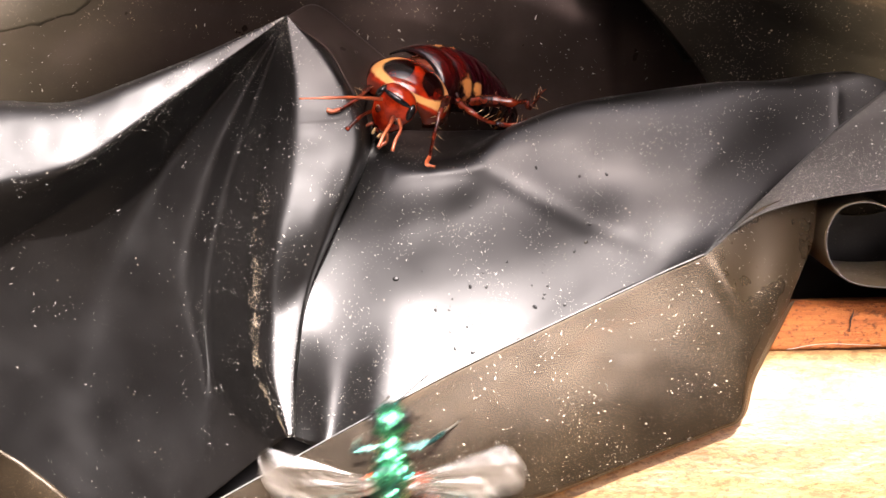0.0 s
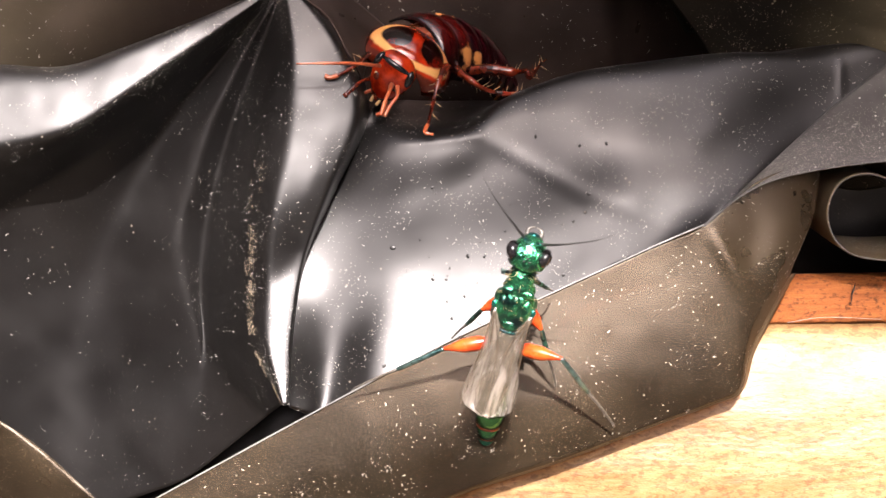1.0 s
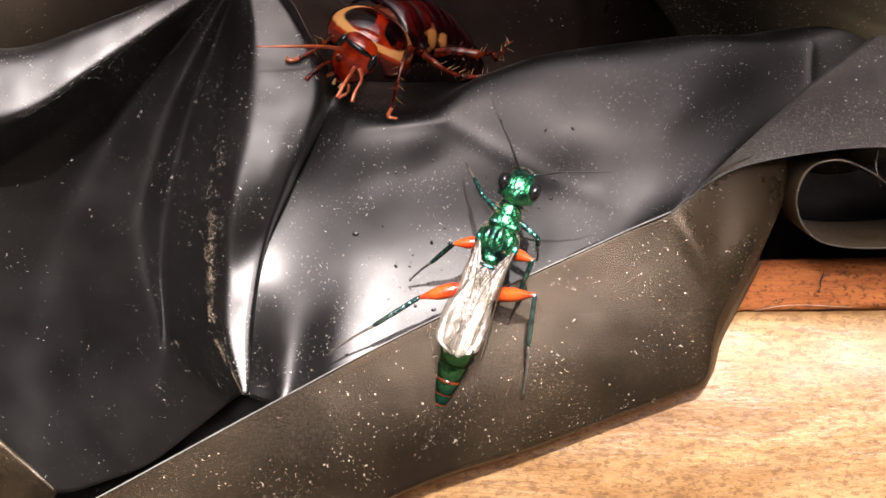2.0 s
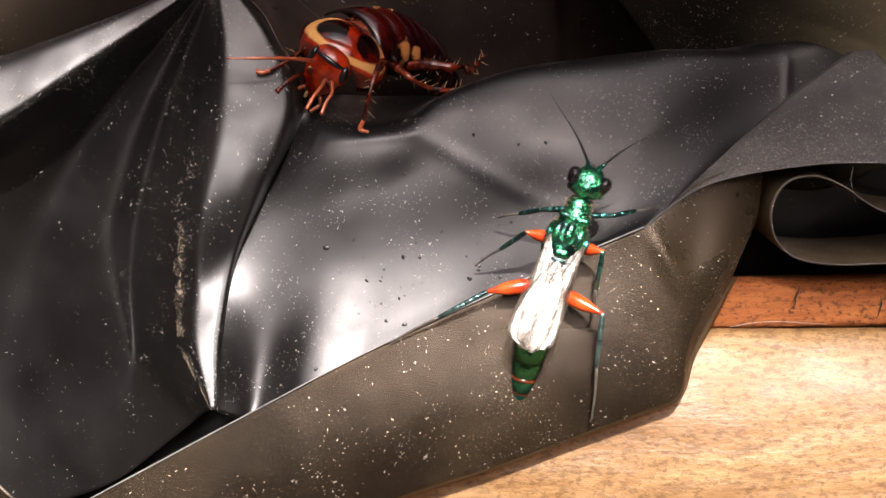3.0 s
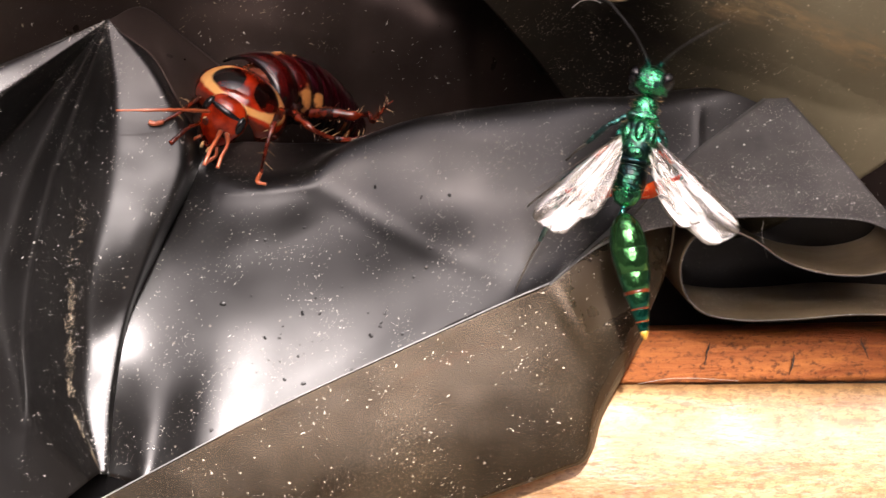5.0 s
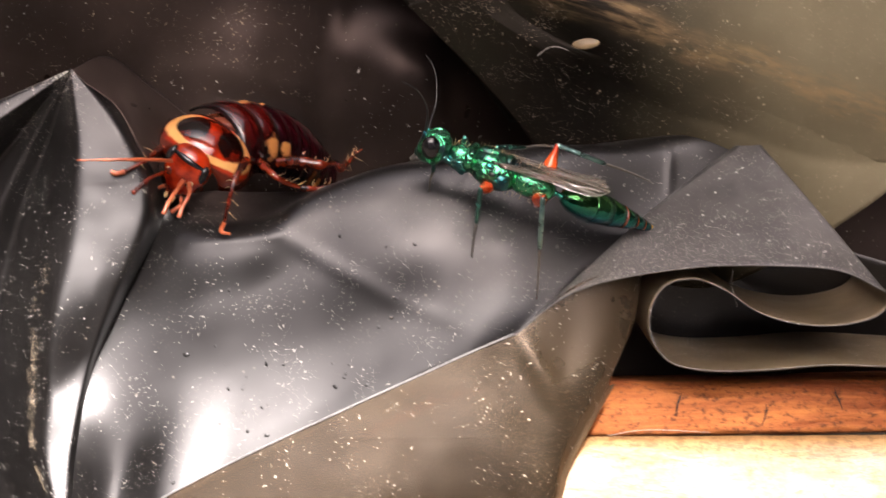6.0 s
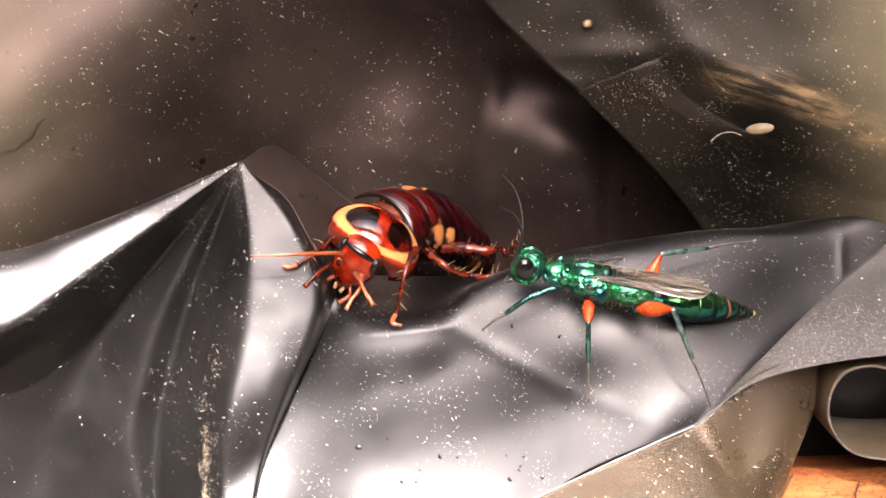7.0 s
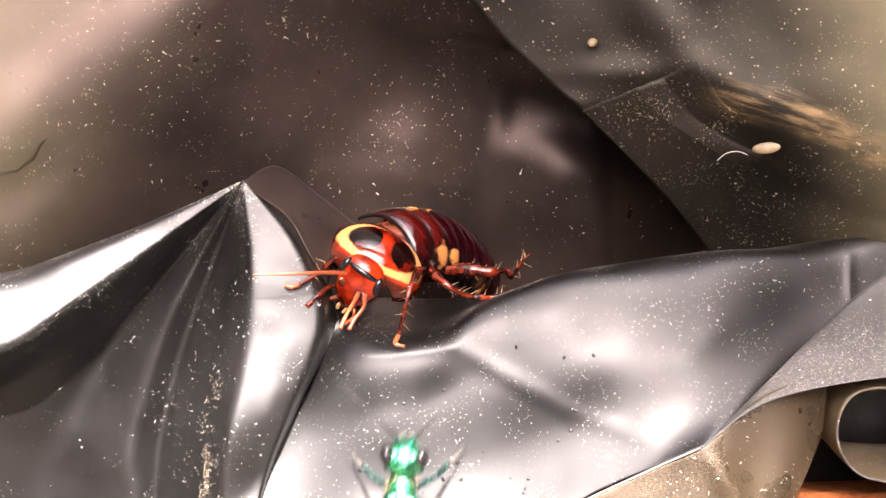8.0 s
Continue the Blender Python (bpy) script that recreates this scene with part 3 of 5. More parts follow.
def roll():
    """The rolled tail of the film, seen from its end."""
    edge = roll_edge()
    far = [(a - 1.0 + 0.02 * a, b + 2.2, c - 12) for a, b, c in edge]
    near = [(a - 0.35, b + 0.8, c - 4) for a, b, c in edge]
    return crumple(loft([edge, near, far], 24, 170), 0.04, 2.0, 8.0)


def inner_layer():
    """A dark sheet added for the deep shade in the hollow behind the roll."""
    rows = [
        [(15.73, 7.12, -9.00), (28.16, 9.34, -9.00), (39.54, 4.66, -9.00), (57.65, 0.42, -9.00)],
        [(15.82, 0.66, -12.50), (28.54, 1.53, -12.50), (40.23, -0.89, -12.50), (58.81, -3.80, -12.50)],
        [(15.86, -7.98, -15.00), (28.78, -8.04, -15.00), (40.68, -8.08, -15.00), (59.60, -9.11, -15.00)],
    ]
    return crumple(loft(rows, 24, 40), 0.3, 4.0, 3.3)


def lower_left():
    cols = [
        [(-61.92, 1.59, -12.00), (-61.06, -12.31, -12.00), (-60.77, -32.05, -12.00)],
        [(-50.87, 2.38, -12.00), (-49.41, -17.50, -13.00), (-50.59, -32.35, -13.00)],
        [(-45.88, 1.31, -12.00), (-45.67, -19.03, -13.00), (-43.58, -32.41, -13.00)],
        [(-40.15, 0.74, -13.00), (-39.68, -20.46, -12.00), (-36.15, -32.05, -11.00)],
        [(-27.67, 0.52, -13.00), (-28.10, -17.55, -11.00), (-25.86, -32.14, -11.00)],
        [(-11.35, 0.26, -9.00), (-11.60, -17.97, -13.00), (-11.84, -32.67, -13.00)],
    ]
    return crumple(loft(cols, 90, 60), 0.3, 6.0, 2.2)


def back_sheet():
    cols = [
        [(-53.06, 50.85, 4.00), (-57.91, 35.26, -7.50), (-60.18, 20.46, -13.00), (-61.79, 5.59, -17.00)],
        [(-33.59, 50.21, 4.00), (-37.04, 34.96, -8.50), (-38.56, 20.16, -14.00), (-39.39, 5.31, -17.00)],
        [(-19.54, 49.75, 4.00), (-21.96, 35.00, -10.50), (-22.79, 19.96, -15.00), (-23.37, 5.09, -18.00)],
        [(-10.26, 49.44, 4.00), (-10.95, 32.42, -13.20), (-12.09, 19.92, -16.60), (-12.79, 4.94, -20.00)],
        [(-4.82, 49.26, 4.00), (-4.18, 30.27, -10.60), (-5.54, 20.96, -13.90), (-7.35, 4.87, -19.50)],
        [(-1.90, 49.17, 4.00), (-1.28, 29.54, -11.60), (-2.15, 20.46, -14.30), (-2.95, 4.82, -19.50)],
        [(2.26, 49.03, 4.00), (2.66, 28.14, -12.20), (2.57, 19.91, -14.40), (2.40, 4.76, -19.00)],
        [(5.37, 48.93, 4.00), (5.53, 26.69, -12.40), (5.48, 18.93, -14.60), (5.55, 4.71, -19.20)],
        [(7.64, 48.85, 4.00), (9.27, 26.41, -14.20), (9.28, 18.56, -16.60), (9.37, 4.63, -22.00)],
        [(22.81, 48.36, 4.00), (26.43, 26.67, -18.50), (27.06, 18.80, -23.00), (27.23, 4.36, -26.00)],
        [(40.98, 47.76, 4.00), (47.77, 26.22, -18.50), (49.00, 18.40, -23.00), (49.40, 1.09, -26.00)],
    ]
    g = crumple(loft(cols, 190, 110), 0.12, 6.0, 4.4)
    # the film swells forward on the far upper side
    d = ((-0.72) * (g[..., 0] + 27) + 0.69 * (g[..., 1] - 29)) / 24
    swell = np.clip(d + 0.5, 0, 1)
    swell = swell * swell * (3 - 2 * swell)
    g[..., 2] += swell * (-6.0 - 0.16 * (g[..., 1] - 30) - g[..., 2])
    pleat(g, (-4.42, 30.68), (-7.2, 19.5), -1.5, 4.0, 2.0)
    dent(g, 2.0, 18.5, 2.0, 5.0, 7.0)
    return g


def ragged(grid, amount, size, seed):
    """Makes the first edge of a sheet uneven, as torn film has it."""
    count = len(grid)
    for i, row in enumerate(grid):
        w = max(0.0, 1 - i / (count * 0.35)) ** 2
        for p in row:
            q = Vector((p[0] / size + seed, p[1] / size, 0))
            p[0] += w * amount * (noise.noise(q) + 0.6 * noise.noise(q * 3.1))
            p[1] += w * amount * (noise.noise(q + Vector((7, 3, 1))) + 0.6 * noise.noise(q * 3.1 + Vector((2, 9, 4))))
    return grid


def upper_left_overlap():
    """A milky layer lying on the swelling film."""
    rows = [
        [(-23.5, 44.0, 0), (-27.11, 37.40, 0), (-29.92, 31.89, 0), (-33.18, 28.26, 0), (-37.3, 25.2, 0), (-39.80, 23.07, 0), (-41.2, 21.2, 0), (-43.58, 20.05, 0), (-52.0, 18.2, 0)],
        [(-27.5, 45.5, 0), (-30.6, 39.0, 0), (-33.5, 33.6, 0), (-36.6, 30.2, 0), (-40.0, 27.6, 0), (-42.6, 25.8, 0), (-44.5, 24.2, 0), (-46.5, 23.2, 0), (-53.0, 21.5, 0)],
        [(-40.0, 50.0, 0), (-42.0, 45.0, 0), (-44.0, 41.0, 0), (-46.0, 38.0, 0), (-48.0, 36.0, 0), (-50.0, 34.5, 0), (-51.5, 33.0, 0), (-53.0, 32.0, 0), (-57.0, 30.0, 0)],
    ]
    g = ragged(loft(rows, 50, 130), 0.30, 2.2, 8.0)
    g = on_sheet(g, GRIDS["hanging_face"], 0.04)
    g[..., 2] -= 0.4 * np.clip((g[..., 1] - 22.5) / 7, 0, 1)
    return g


def right_sheet_low():
    """The dusty sheet on the far side, its torn corner lying over the piece above."""
    rows = [
        [(3.15, 23.71, 0.40), (8.31, 18.73, -2.60), (12.51, 14.30, -7.00), (15.36, 10.11, -9.50), (19.15, 3.70, -12.00)],
        [(7.33, 25.24, 1.50), (12.90, 20.88, -1.00), (18.52, 16.53, -5.50), (23.34, 10.87, -9.00), (29.76, 2.69, -11.00)],
        [(11.27, 26.90, 2.40), (15.60, 21.90, 1.60), (25.76, 19.40, -0.90), (35.80, 17.37, -2.60), (47.13, 14.42, -5.00)],
        [(11.70, 26.70, 2.30), (14.20, 23.40, 1.75), (26.20, 21.60, -0.60), (37.21, 22.74, -2.40), (49.15, 22.08, -5.00)],
    ]
    g = loft(rows, 90, 90)
    g = ragged(g.swapaxes(0, 1), 0.10, 0.9, 4.0).swapaxes(0, 1)
    g = crumple(g, 0.10, 3.4, 11.0)
    laid = on_sheet(g.copy(), GRIDS["upper_layer"], 0.07)
    laid[..., 2] -= np.clip(np.linspace(-0.1, 1, g.shape[1]) * 4, 0, 1) * 0.35 * np.clip((np.linspace(0, 1, len(g)) - 0.62) / 0.2, 0, 1)[:, None]
    share = np.clip((np.linspace(0, 1, len(g)) - 0.45) / 0.22, 0, 1)[:, None]
    g[..., 2] = g[..., 2] * (1 - share) + laid[..., 2] * share
    return g


def right_sheet_high():
    rows = [
        [(-10.61, 40.95, 1.00), (-4.88, 31.99, -0.20), (0.45, 26.32, -0.60), (3.40, 23.69, -0.70), (7.96, 19.18, -3.60), (11.0, 15.5, -7.50)],
        [(-2.03, 43.00, 2.00), (2.47, 33.32, 0.80), (6.61, 28.36, 0.50), (9.07, 25.51, 0.60), (14.72, 20.05, -2.60), (19.5, 15.5, -7.50)],
        [(5.71, 46.41, 0.00), (9.62, 34.33, 1.20), (11.99, 29.11, 1.50), (14.36, 25.42, 1.80), (20.13, 21.04, 0.40), (25.0, 15.5, -5.50)],
        [(16.69, 54.27, -12.00), (19.17, 39.79, -6.00), (21.28, 31.20, -1.60), (24.47, 24.76, 0.20), (33.30, 17.80, -3.60), (38.0, 12.0, -8.0)],
        [(29.31, 62.15, -16.00), (31.01, 45.45, -11.00), (33.33, 35.60, -7.00), (36.91, 28.86, -5.00), (48.03, 19.98, -7.00), (54.0, 14.0, -11.0)],
    ]
    return crumple(loft(rows, 80, 80), 0.12, 4.5, 12.6)


def corner_sheet():
    rows = [
        [(-54.30, -11.39, 0.50), (-46.77, -16.40, 0.50), (-43.08, -18.94, 0.30), (-38.02, -23.56, 0.00)],
        [(-54.66, -12.81, 0.20), (-47.59, -17.68, 0.20), (-44.03, -20.28, 0.00), (-39.09, -25.02, -0.40)],
        [(-56.72, -16.77, -2.00), (-50.50, -21.61, -2.00), (-46.67, -24.02, -2.00), (-42.40, -28.33, -2.00)],
    ]
    return crumple(loft(rows, 16, 50), 0.2, 2.5, 14.0)


def build_film():
    sheet = group_empty("plastic_sheet")
    tagged(sheet, "crumpled glossy black plastic film, folded and dusty, draped over pale wood", "plastic sheet")
    film_part("tented_fold", fold_fan(), FILM_FOLD, sheet, "dusty satin black fold rising to a peak")
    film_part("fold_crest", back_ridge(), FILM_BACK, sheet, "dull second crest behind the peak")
    film_part("front_panel", front_panel(), FILM, sheet)
    thin = flap()
    film_part("lower_flap", thin[:, :55], FILM_FLAP, sheet, "thin smoky brown translucent flap", 0.06)
    film_part("flap_rim", thin[:, 54:], FILM_LIT_RIM, sheet, "rolled rim of the flap, painted paler as lit", 0.06)
    part("folded_edge", tube([place(p) * 1000 for p in folded_edge()], [0.05, 0.05], 6, 60), FILM_GLINT, sheet, "folded edge of the film with a painted sun glint")
    film_part("twisted_strip", twisted_strip(), FILM_GREY, sheet, "matt grey dusty underside of the film")
    film_part("rolled_tail", roll(), FILM_LIT_ROLL, sheet, "rolled tail of the film seen end-on, painted brownish as lit")
    film_part("inner_layer", inner_layer(), FILM, sheet, "black sheet added as the dark of the hollow behind the roll")
    part("rolled_edge", tube([place(p) * 1000 for p in roll_edge()], [0.055, 0.055], 6, 200), FILM_GREY, sheet, "pale cut edge of the film")
    film_part("lower_drape", lower_left(), FILM, sheet)
    film_part("lower_corner", corner_sheet(), FILM_FLAP, sheet, "brownish folded corner of the film")
    back = group_empty("plastic_sheet")
    tagged(back, "dark dusty black plastic film hanging behind the cockroach", "plastic sheet")
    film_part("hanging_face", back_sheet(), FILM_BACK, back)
    film_part("overlapping_layer", upper_left_overlap(), FILM_HAZE, back, "milky film, dust and painted sheen in its colour", 0.02)
    torn = group_empty("plastic_sheet")
    tagged(torn, "dusty black plastic film with a torn overlapping corner", "plastic sheet")
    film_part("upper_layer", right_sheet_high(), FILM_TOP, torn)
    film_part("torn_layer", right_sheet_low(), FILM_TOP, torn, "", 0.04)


build_film()

# ---- the wood under it ----


def wood_beam():
    """A weathered beam: a smooth pale face, a raw orange edge along its top."""
    beam = group_empty("wooden_beam")
    tagged(beam, "weathered pale wooden beam with a raw orange edge, lying under the film", "wood")
    face = [(29.22, -9.31, -2.00), (29.09, -10.20, -1.20), (28.91, -12.67, -0.20), (28.76, -16.40, 0.60), (28.67, -22.29, 0.80), (28.76, -30.58, -0.40), (29.17, -42.36, -4.00), (30.59, -48.48, -14.00)]
    edge = [(31.34, -5.22, -16.00), (29.85, -5.15, -6.00), (29.53, -5.32, -3.80), (29.38, -6.20, -2.90), (29.29, -7.91, -2.40), (29.27, -8.99, -2.30), (29.35, -9.30, -2.90)]

    def along(profile, rough, tilt, seed):
        prof = spline(profile, 70)
        grid = np.zeros((150, len(prof), 3))
        for i, a in enumerate(np.linspace(-14, 70, 150)):
            for j, (_, b, c) in enumerate(prof):
                q = Vector((a / 6 + seed, b / 1.2, c / 1.2))
                lift = rough * (noise.noise(q) + 0.5 * noise.noise(q * 3.1))
                grid[i, j] = (a, b + tilt * (a - 28) + 0.4 * lift, c + lift)
        return grid

    film_part("smooth_face", along(face, 0.10, 0.004, 1.0), WOOD, beam, "pale smooth wood face", 0.4)
    film_part("raw_edge", along(edge, 0.26, 0.012, 5.0), WOOD_EDGE, beam, "raw orange fibrous edge", 0.4)
    rng = random.Random(4)
    for p0 in ((24.07, -6.01, -2.20), (35.91, -5.62, -2.20), (30.54, -6.80, -2.00)):
        pts, p = [], Vector(p0)
        for k in range(5):
            pts.append(SLOPE @ p)
            p = p + Vector((rng.uniform(-0.25, 0.25), -0.45, 0.12))
        part("crack", tube([tuple(q) for q in pts], [0.02, 0.08, 0.06, 0.015], 6), CRACK, beam, "dark crack")


wood_beam()


def roof_eave():
    """The corner of an added, unseen slab a metre up the sun's way: it keeps the hollow's upper part out of the sun."""
    way = Vector((0.10, 0.50, 0.86)).normalized()

    def flat(v):
        return (v - way * v.dot(way)).normalized()

    to_left, to_right, out = flat(Vector((-0.944, 0.330, 0))), flat(Vector((0.944, -0.21, 0))), flat(Vector((0, 1, 0)))
    corner = Vector((4.8, 1.7, 8.0)) + way * 900
    rim = [corner, corner + to_right * 900, corner + to_right * 900 + out * 160, corner + to_left * 900 + out * 160, corner + to_left * 900]
    bm = bmesh.new()
    low = [bm.verts.new(place(p)) for p in rim]
    high = [bm.verts.new(place(p + way * 24)) for p in rim]
    bm.faces.new(low), bm.faces.new(high[::-1])
    for k in range(5):
        bm.faces.new((low[k], high[k], high[(k + 1) % 5], low[(k + 1) % 5]))
    bmesh.ops.recalc_face_normals(bm, faces=bm.faces[:])
    tagged(link_mesh("roof_eave", bm, WOOD, smooth=False), "added unseen wooden slab that blocks the sun", "roof edge", kind="structure")


roof_eave()


def ground_plane():
    bm = bmesh.new()
    bmesh.ops.create_grid(bm, x_segments=60, y_segments=60, size=30.0)
    for v in bm.verts:
        v.co.z = -0.047 + 0.004 * noise.noise(v.co * 3)
    n = Nodes("dark_soil")
    tone = n.noise(40, 6, 0.7)
    n.set(Base_Color=n.mix(tone, (0.016, 0.012, 0.008), (0.05, 0.036, 0.024)), Roughness=0.9, Normal=n.bump(tone, 0.5, 0.004))
    tagged(link_mesh("ground", bm, n.mat), "dark bare soil", "ground", kind="structure")


ground_plane()


def dark_surrounds():
    """Plain dark walls added out of view to darken reflections; the sky stays open above."""
    n = Nodes("weathered_brown_wall")
    tone = n.noise(6, 6, 0.65)
    n.set(Base_Color=n.mix(tone, (0.016, 0.012, 0.009), (0.048, 0.036, 0.028)), Roughness=0.9, Normal=n.bump(tone, 0.4, 0.01))
    for name, at, size in (("wall_west", (-0.9, 0, 0.7), (0.1, 3.0, 1.6)), ("wall_east", (0.9, 0, 0.7), (0.1, 3.0, 1.6)), ("wall_north", (0, 0.6, 0.7), (1.7, 0.1, 1.6)), ("wall_south", (0, -1.45, 0.6), (1.7, 0.1, 1.4))):
        bm = bmesh.new()
        bmesh.ops.create_cube(bm, size=1.0, matrix=Matrix.Translation(at) @ Matrix.Diagonal((*size, 1)))
        tagged(link_mesh(name, bm, n.mat, smooth=False), "plain dark brown wall added out of view to darken reflections", "wall", kind="structure")


dark_surrounds()


def turned(f, u):
    """A turn whose x points along f and whose z is as near to u as can be."""
    x = Vector(f).normalized()
    y = Vector(u).cross(x).normalized()
    z = x.cross(y)
    return Matrix((x, y, z)).transposed()


def set_up(p, f, u):
    m = SLOPE.to_3x3() @ turned(f, u)
    out = m.to_4x4()
    out.translation = place(p)
    return out


# ---- the wasp ----


def wing_mesh(length, width, sweep):
    """A thin wing from its hinge at the origin back along -x, with raised veins."""
    bm = bmesh.new()
    nu, nv = 22, 9
    vs = []
    for i in range(nu):
        u = i / (nu - 1)
        half = width * (0.16 + 0.84 * math.sin(math.pi * min(1, u * 0.62 + 0.06)) ** 1.3) * (1 - max(0, u - 0.86) ** 2 * 38) ** 0.5 if u < 0.999 else width * 0.22
        row = []
        for j in range(nv):
            v = j / (nv - 1)
            y = sweep * u + half * (0.18 - v)
            z = 0.10 * math.sin(u * 9 + v * 5) * u + 0.12 * math.sin(v * math.pi * 3) * 0.5
            row.append(bm.verts.new(Vector((-length * u, y, z)) * 0.001))
        vs.append(row)
    for i in range(nu - 1):
        for j in range(nv - 1):
            bm.faces.new((vs[i][j], vs[i + 1][j], vs[i + 1][j + 1], vs[i][j + 1]))
    return bm


HIPS = {"front": (3.4, 0.85, -1.1), "middle": (0.2, 1.15, -1.5), "hind": (-4.4, 1.05, -1.2)}
BONES = {"front": (2.8, 5.4), "middle": (3.0, 8.0), "hind": (4.9, 10.8)}


def build_wasp():
    wasp = group_empty("jewel_wasp")
    tagged(wasp, "metallic emerald green wasp with orange red thighs and smoky wings", "wasp")
    # a broad short head, the eyes on its sides within green rims
    head = part("head", body([(5.2, 0.3, 0.4, 0.1), (5.45, 1.3, 1.1, 0.1), (5.9, 1.85, 1.5, 0.05), (6.7, 2.0, 1.75, -0.1), (7.5, 1.75, 1.75, -0.25), (8.1, 1.25, 1.5, -0.45), (8.45, 0.75, 1.0, -0.6), (8.6, 0.2, 0.4, -0.7)], 26), GREEN, wasp, "pitted emerald green head")
    head.scale = (0.93, 0.93, 0.93)
    part("crown", ball((6.3, 0, 1.1), (0.85, 0.85, 0.6)), GREEN, head, "bright green crown")
    for s in (1, -1):
        part("eye", ball((7.0, 1.55 * s, 0.2), (1.02, 0.76, 1.28), (0, 24, 18 * s), 20), BLACK_EYE, head, "glossy black compound eye")
        part("eye_rim", tube([(8.0, 0.95 * s, 0.5), (7.7, 0.95 * s, 1.15), (6.8, 0.98 * s, 1.5), (5.95, 1.35 * s, 1.0), (5.8, 1.75 * s, -0.2), (6.4, 1.75 * s, -1.2), (7.5, 1.3 * s, -1.2)], [0.12, 0.18, 0.18, 0.2, 0.18, 0.18, 0.12], 8, 30), GREEN, head, "green rim round the eye")
        part("cheek", ball((8.0, 0.7 * s, -0.5), (0.55, 0.5, 0.75)), GREEN, head)
        part("jaw", tube([(8.1, 0.7 * s, -1.6), (8.6, 0.7 * s, -2.0), (8.9, 0.1 * s, -2.2)], [0.26, 0.18, 0.05], 8), GREY_LEG, head, "dark jaw")
    part("face_plate", ball((8.2, 0, -1.2), (0.5, 0.75, 0.6)), TEAL, head, "teal face plate")
    for a, b in ((0.0, 0.28), (-0.28, -0.1), (0.28, -0.1)):
        part("simple_eye", ball((6.9 + b, a, 1.62), (0.13, 0.13, 0.1), (0, 0, 0), 8), FEELER, head, "tiny dark bead eye")
    part("neck", body(rings_along(4.5, 5.7, 0.6, 0.55, 0.0, 7, 0.8, 0.8), 14), TEAL, wasp)
    collar = part("collar", body([(2.3, 1.3, 1.1, 0.0), (2.7, 1.6, 1.3, 0.05), (3.2, 1.45, 1.2, 0.05), (3.5, 1.15, 0.95, 0.05), (3.9, 1.3, 1.05, 0.05), (4.4, 1.15, 0.95, 0.0), (4.8, 0.8, 0.7, 0.0), (5.0, 0.5, 0.45, 0.0)], 24), GREEN, wasp, "grooved emerald collar")
    for s in (1, -1):
        part("collar_lobe", ball((2.75, 0.85 * s, 0.95), (0.42, 0.72, 0.42)), GREEN, collar, "shiny collar lobe")
        part("throat_plate", ball((3.7, 0.85 * s, -0.55), (1.25, 0.45, 0.62), (0, -14, 0)), TEAL, collar, "blue green throat plate")
    thorax = part("thorax", body([(-1.8, 1.3, 1.2, -0.1), (-1.2, 1.75, 1.55, -0.15), (-0.2, 2.0, 1.8, -0.2), (0.9, 2.05, 1.75, -0.15), (1.8, 1.8, 1.5, -0.05), (2.4, 1.4, 1.2, 0.0), (2.7, 0.9, 0.8, 0.0)], 26), GREEN, wasp)
    part("shoulder_plate", ball((1.15, 0, 1.12), (1.35, 0.62, 0.66)), GREEN, thorax, "bright green middle lobe of the shield")
    part("back_plate", ball((-0.75, 0, 1.25), (0.62, 0.95, 0.55)), GREEN, thorax, "rounded green back plate")
    part("back_rim", tube([(-1.35, -1.2, 0.9), (-1.5, -0.5, 1.32), (-1.5, 0.5, 1.32), (-1.35, 1.2, 0.9)], [0.14, 0.2, 0.2, 0.14], 8), TEAL, thorax, "narrow teal rim behind the back plate")
    for s in (1, -1):
        part("side_lobe", ball((0.95, 1.12 * s, 0.95), (1.2, 0.55, 0.6), (12 * s, 0, 0)), GREEN, thorax, "green side lobe of the shield")
        part("shoulder_knob", ball((0.75, 1.85 * s, 0.7), (0.48, 0.34, 0.3)), TEAL, thorax, "teal wing knob")
        part("side_plate", ball((1.1, 1.6 * s, -0.35), (0.85, 0.5, 0.8), (0, 20, 0)), GREEN, thorax, "green side plate")
        part("side_plate", ball((-0.55, 1.65 * s, -0.55), (0.95, 0.45, 0.85), (0, -15, 0)), TEAL, thorax, "teal side plate")
        part("side_pit", ball((0.35, 1.98 * s, 0.05), (0.3, 0.14, 0.22)), FEELER, thorax, "dark pit")
    rump = part("rump", body([(-5.7, 0.45, 0.45, -0.2), (-5.4, 1.0, 0.9, -0.2), (-4.7, 1.4, 1.25, -0.1), (-3.4, 1.6, 1.45, -0.05), (-2.3, 1.55, 1.4, 0.0), (-1.5, 1.2, 1.1, 0.0)], 24), GREEN, wasp, "ridged emerald rump")
    for k in range(8):
        x = -1.9 - 0.44 * k
        w = 1.2 - 0.02 * k * k
        part("ridge", tube([(x, -w, 0.8), (x - 0.05, -0.5 * w, 1.27), (x - 0.05, 0.5 * w, 1.27), (x, w, 0.8)], [0.07, 0.10, 0.10, 0.07], 6), GREEN, rump)
    part("waist", tube([(-5.5, 0, -0.25), (-6.0, 0, -0.2), (-6.5, 0, -0.3)], [0.34, 0.24, 0.36], 10), TEAL, wasp)
